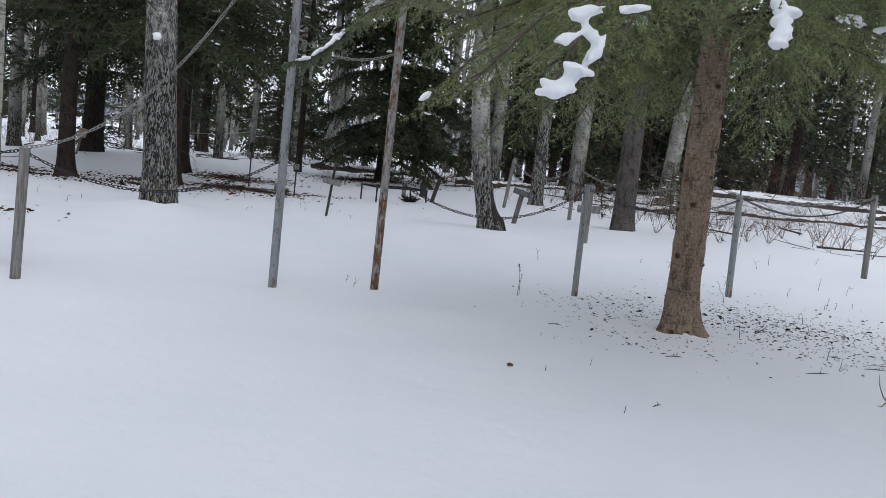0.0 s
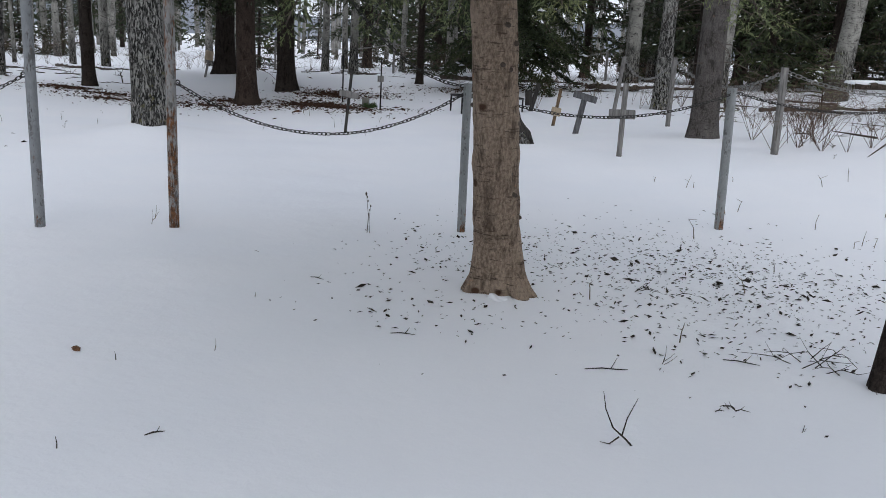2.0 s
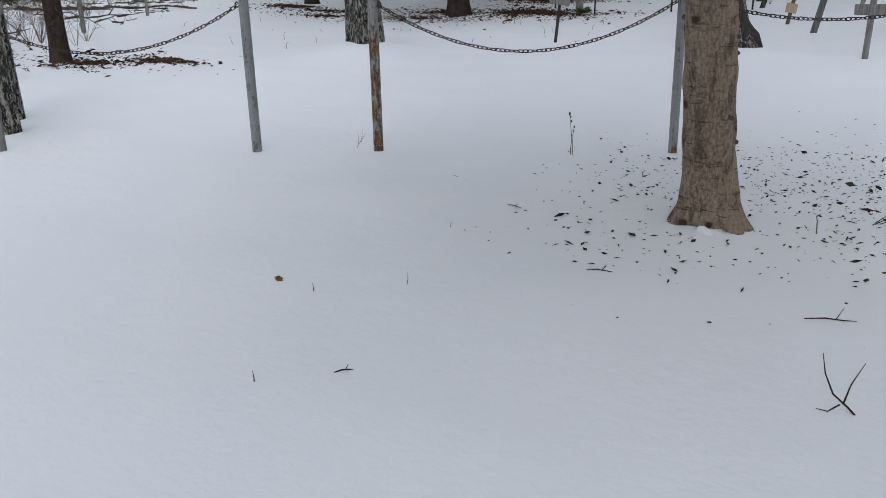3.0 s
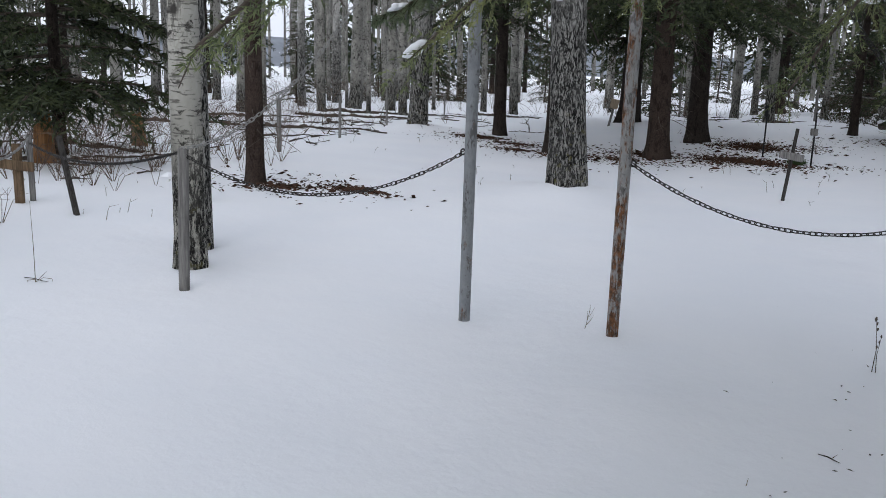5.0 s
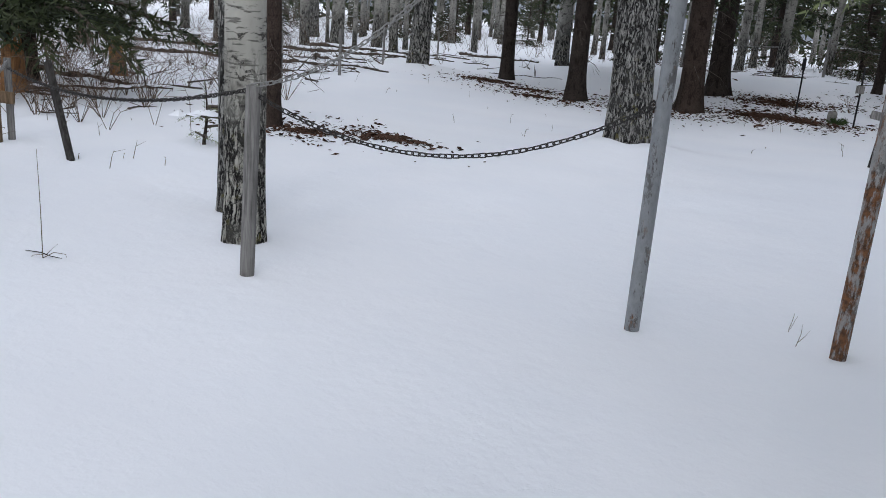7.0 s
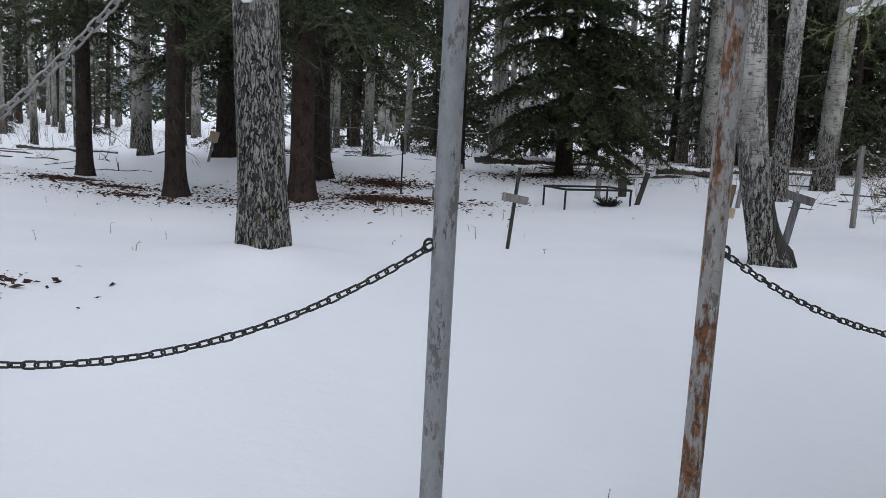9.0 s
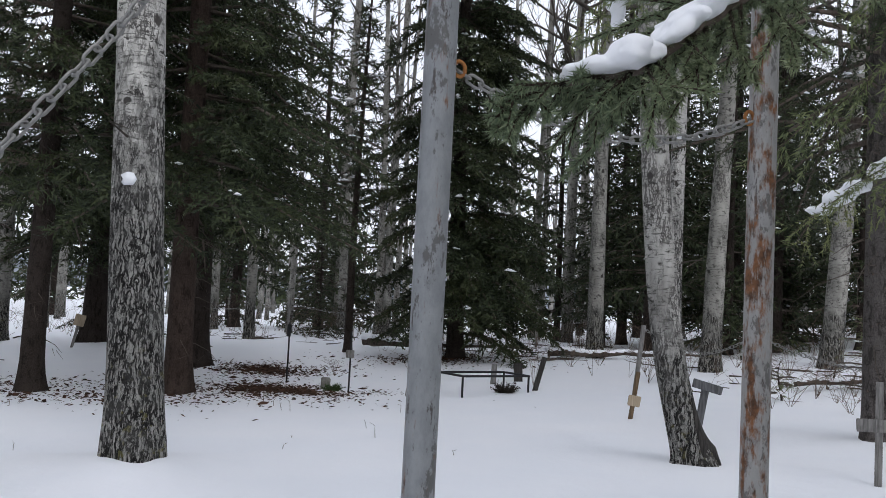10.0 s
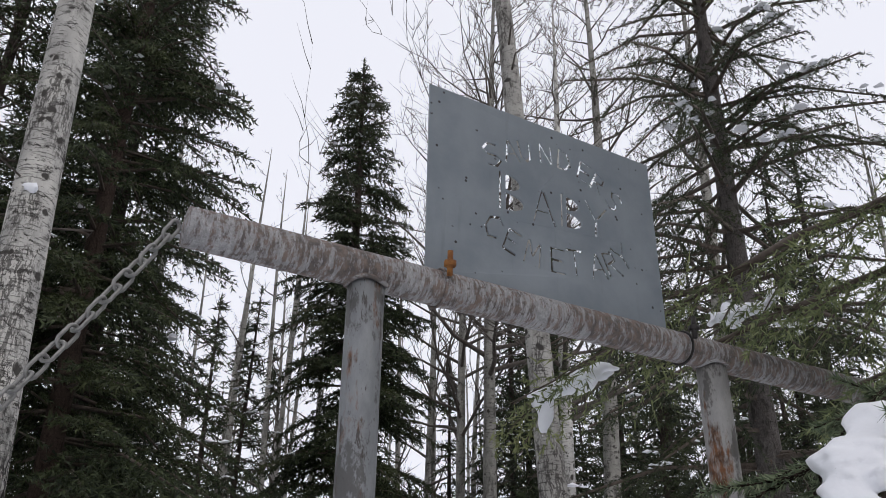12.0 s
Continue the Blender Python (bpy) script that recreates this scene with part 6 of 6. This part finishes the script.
scatter_bits("sparse_litter", "thin brown needle litter on the snow", [(-6.2, 18.3, 1.5, 0.8, 0.4), (-7.0, 9.5, 0.8, 0.5, 0.2), (-9.5, 17.3, 1.6, 0.7, 0.25), (-3.0, 23.5, 1.6, 0.8, 0.15)], 44, LITTER, 0.026, 1900)


def twig(at, h, turn, shape, label, mat=None, r=0.0024):
    """A bare twig stuck in the snow; shape gives its forks as (height share, sideways, length)."""
    x, y = at
    g = Geo()
    pts = [Vector((0.25 * h * math.sin(2.2 * s) * 0.5, 0.05 * h * math.sin(5 * s), h * s - 0.02)) for s in (0, 0.3, 0.6, 1.0)]
    g.tube(pts, [r, r * 0.85, r * 0.65, r * 0.3], 5)
    for s, w, l in shape:
        p = Vector((0.25 * h * math.sin(2.2 * s) * 0.5, 0, h * s - 0.02))
        g.tube([p, p + Vector((w * h, 0.1 * w * h, l * h * 0.5)), p + Vector((w * h * 1.6, 0, l * h))], [r * 0.75, r * 0.5, r * 0.2], 4)
    ob = solo("twig", g.mesh("twig", mat or DARK_BITS), label, "twig", "twigs in the snow", at=(x, y, gz(x, y)))
    ob.rotation_euler = (0, 0, math.radians(turn))


def lying_twig(at, L, turn, label="dark twig lying on the snow"):
    g = Geo().tube([(-L / 2, 0, 0.004), (-L * 0.1, 0.06 * L, 0.01), (L * 0.25, 0.02 * L, 0.012), (L / 2, 0.1 * L, 0.008)], [0.002, 0.0032, 0.0028, 0.0012], 5)
    g.tube([(L * 0.1, 0.04 * L, 0.01), (L * 0.25, 0.2 * L, 0.22 * L + 0.01)], [0.002, 0.0008], 4)
    ob = solo("twig", g.mesh("twig", DARK_BITS), label, "twig", "twigs in the snow", at=(at[0], at[1], gz(*at)))
    ob.rotation_euler = (0, 0, math.radians(turn))


FORK = ((0.1, 0.35, 0.5), (0.05, -0.35, 0.12), (0.3, 0.25, 0.4))
twig((3.53, 5.80), 0.05, 60, FORK[:1], "small bent twig in the snow")
twig((2.96, 6.28), 0.11, 10, FORK, "thin upright twig in the snow")
twig((-0.77, 7.46), 0.13, 30, ((0.3, 0.2, 0.5),), "small dry weed stalk beside the gate post", STALK, 0.0022)
twig((-0.86, 7.62), 0.12, 80, ((0.3, 0.25, 0.5),), "small dry weed stalk beside the gate post", STALK, 0.0022)
twig((0.78, 5.26), 0.06, 0, (), "short dark twig in the snow", r=0.003)
twig((1.09, 5.53), 0.08, 50, ((0.1, -0.3, 0.1),), "thin pale twig in the snow", STALK, 0.0022)
twig((0.82, 6.3), 0.05, 100, ((0.1, 0.3, 0.2),), "thin pale twig in the snow", STALK, 0.0022)
twig((1.15, 4.54), 0.07, 20, (), "short dark twig in the snow", r=0.003)
twig((-4.15, 4.88), 0.14, 150, ((0.9, 0.7, -0.7),), "bent dry stalk in front of a post", STALK, 0.004)
lying_twig((2.74, 6.08), 0.19, 15)
lying_twig((1.37, 4.77), 0.07, 40)
lying_twig((0.95, 6.75), 0.10, -20)
lying_twig((1.75, 6.12), 0.12, 5)
lying_twig((3.3, 6.45), 0.16, -10)
lying_twig((-3.85, 5.36), 0.26, 12, "bent dry stalk lying on the snow")


def hooked_twig():
    """A dark twig bent up out of the snow, with a thinner fork."""
    g = Geo()
    g.tube([(0.075, 0, -0.01), (0.045, 0, 0.022), (-0.005, 0, 0.065), (-0.035, 0.01, 0.13), (-0.05, 0.01, 0.20)], [0.0042, 0.0038, 0.0032, 0.0022, 0.0010], 6)
    g.tube([(0.03, 0, 0.035), (0.045, 0.01, 0.10), (0.078, 0.02, 0.175)], [0.0032, 0.0024, 0.001], 5)
    g.tube([(0.02, 0, 0.03), (-0.015, -0.01, 0.006), (-0.05, -0.01, 0.012)], [0.0032, 0.0024, 0.0012], 5)
    ob = solo("twig", g.mesh("hooked_twig", DARK_BITS), "dark hooked twig forking out of the snow", "twig", "twigs in the snow", at=(2.87, 5.40, gz(2.87, 5.40)))
    ob.rotation_euler = (0, 0, math.radians(18))


hooked_twig()


def wire_stalk():
    """A tall straight dry stalk with two bent shoots at its foot."""
    g = Geo().tube([(0, 0, -0.03), (0.003, 0, 0.25), (0.0, 0, 0.56)], [0.0026, 0.0022, 0.0012], 5)
    g.tube([(0, 0, 0.0), (0.06, 0.0, 0.035), (0.12, 0.0, 0.03), (0.125, 0, 0.01)], [0.002, 0.002, 0.0018, 0.001], 5)
    g.tube([(0, 0, 0.02), (-0.055, 0.0, 0.01), (-0.06, 0.0, -0.02)], [0.002, 0.002, 0.0015], 5)
    ob = solo("dry_stalk", g.mesh("dry_stalk", STALK), "tall thin dry stalk standing in the snow", "plant", at=(-3.81, 5.35, gz(-3.81, 5.35)))
    ob.rotation_euler = (0, 0, math.radians(40))


wire_stalk()


def seed_stalk():
    """Two thin upright weed stalks, the taller with small dark seed heads."""
    g = Geo().tube([(0, 0, -0.02), (0.008, 0, 0.12), (-0.012, 0.0, 0.29)], [0.0028, 0.0024, 0.0012], 5)
    g.tube([(0.02, 0.0, -0.02), (0.014, 0.0, 0.10), (0.024, 0.0, 0.20)], [0.0024, 0.002, 0.001], 5)
    for px, pz, r in ((-0.013, 0.285, 0.008), (-0.004, 0.265, 0.006), (0.002, 0.235, 0.006), (0.024, 0.20, 0.006), (0.018, 0.17, 0.005), (0.009, 0.14, 0.005)):
        g.blob((px, 0, pz), r, (0.8, 0.8, 1.5), 8, 0.3, px * 90 + pz)
    solo("weed_stalk", g.mesh("weed_stalk", DEAD_TWIG), "tall dry weed stalks with dark seed heads in snow", "plant", at=(0.69, 8.02, gz(0.69, 8.02)))


seed_stalk()


def twig_tangle(at, reach, count, seed):
    """Fine dead twigs lying tangled and half sunk in the snow."""
    rng = np.random.default_rng(seed)
    g = Geo()
    for k in range(count):
        p = Vector((rng.normal(0, reach * 0.35), rng.normal(0, reach * 0.3), rng.uniform(-0.005, 0.01)))
        a, L = rng.uniform(-0.5, 0.5) + (math.pi if rng.random() < 0.5 else 0), reach * rng.uniform(0.4, 1.0)
        d, up = Vector((math.cos(a), math.sin(a), 0)), rng.uniform(0.1, 0.4) * L
        pts = [p, p + d * L * 0.35 + Vector((0, 0, up)), p + d * L * 0.7 + Vector((0, rng.normal(0, 0.1) * L, up * 0.9)), p + d * L + Vector((0, 0, up * rng.uniform(0.0, 0.8)))]
        g.tube(pts, [0.0026, 0.0022, 0.0017, 0.0008], 5)
        g.tube([pts[1], pts[1] + Vector((d.x * 0.2 * L, rng.normal(0, 0.15) * L, 0.25 * L))], [0.0016, 0.0007], 4)
    solo("twig_tangle", g.mesh("twig_tangle", DARK_BITS), "tangle of fine dead twigs half sunk in snow", "twigs", "tangled twigs", at=(at[0], at[1], gz(*at)))


twig_tangle((3.62, 6.62), 0.26, 9, 61)
twig_tangle((2.76, 7.45), 0.16, 4, 62)
twig_tangle((3.26, 5.86), 0.09, 5, 63)
twig_tangle((-4.72, 4.78), 0.20, 3, 64)


def cone():
    g = Geo()
    g.blob((0, 0, 0.008), 0.012, (1.5, 0.9, 0.9), 10, 0.2, 3.0)
    for k in range(26):
        a, s = k * 2.4, (k / 26 - 0.5) * 0.036
        fat = 0.011 * (1 - abs(k / 26 - 0.4))
        c = Vector((s, math.cos(a) * fat, 0.009 + math.sin(a) * fat))
        g.box((-0.004, -0.004, -0.0015), (0.004, 0.004, 0.0015), Matrix.Translation(c), 0.001)
    solo("spruce_cone", g.mesh("spruce_cone", CONE), "small reddish-brown cone lying on the snow", "cone", at=(0.57, 5.27, gz(0.57, 5.27)))


cone()


def foot_snow():
    g = Geo().blob((0, 0, 0), 0.05, (1.15, 0.8, 0.6), 18, 0.3, 4.0)
    solo("snow_lump", g.mesh("snow_lump", BOUGH_SNOW), "small drift of snow between the spruce's roots", "snow", at=(2.02, 6.835, 0.012))


foot_snow()


def aspen_snow():
    for x, y, z, r in ((-4.51, 11.86, 2.42, 0.055), (-4.64, 11.9, 5.4, 0.05)):
        g = Geo().blob((0, 0, 0), r, (1.2, 0.8, 0.9), 10, 0.35, x * 7 + z)
        g.tube([(0.02, 0.02, -0.03), (0.0, 0.12, -0.02)], [0.012, 0.016], 6)
        solo("snow_lump", g.mesh("snow_lump", BOUGH_SNOW), "lump of snow caught on a knot of the old aspen", "snow", at=(x, y, z))


aspen_snow()
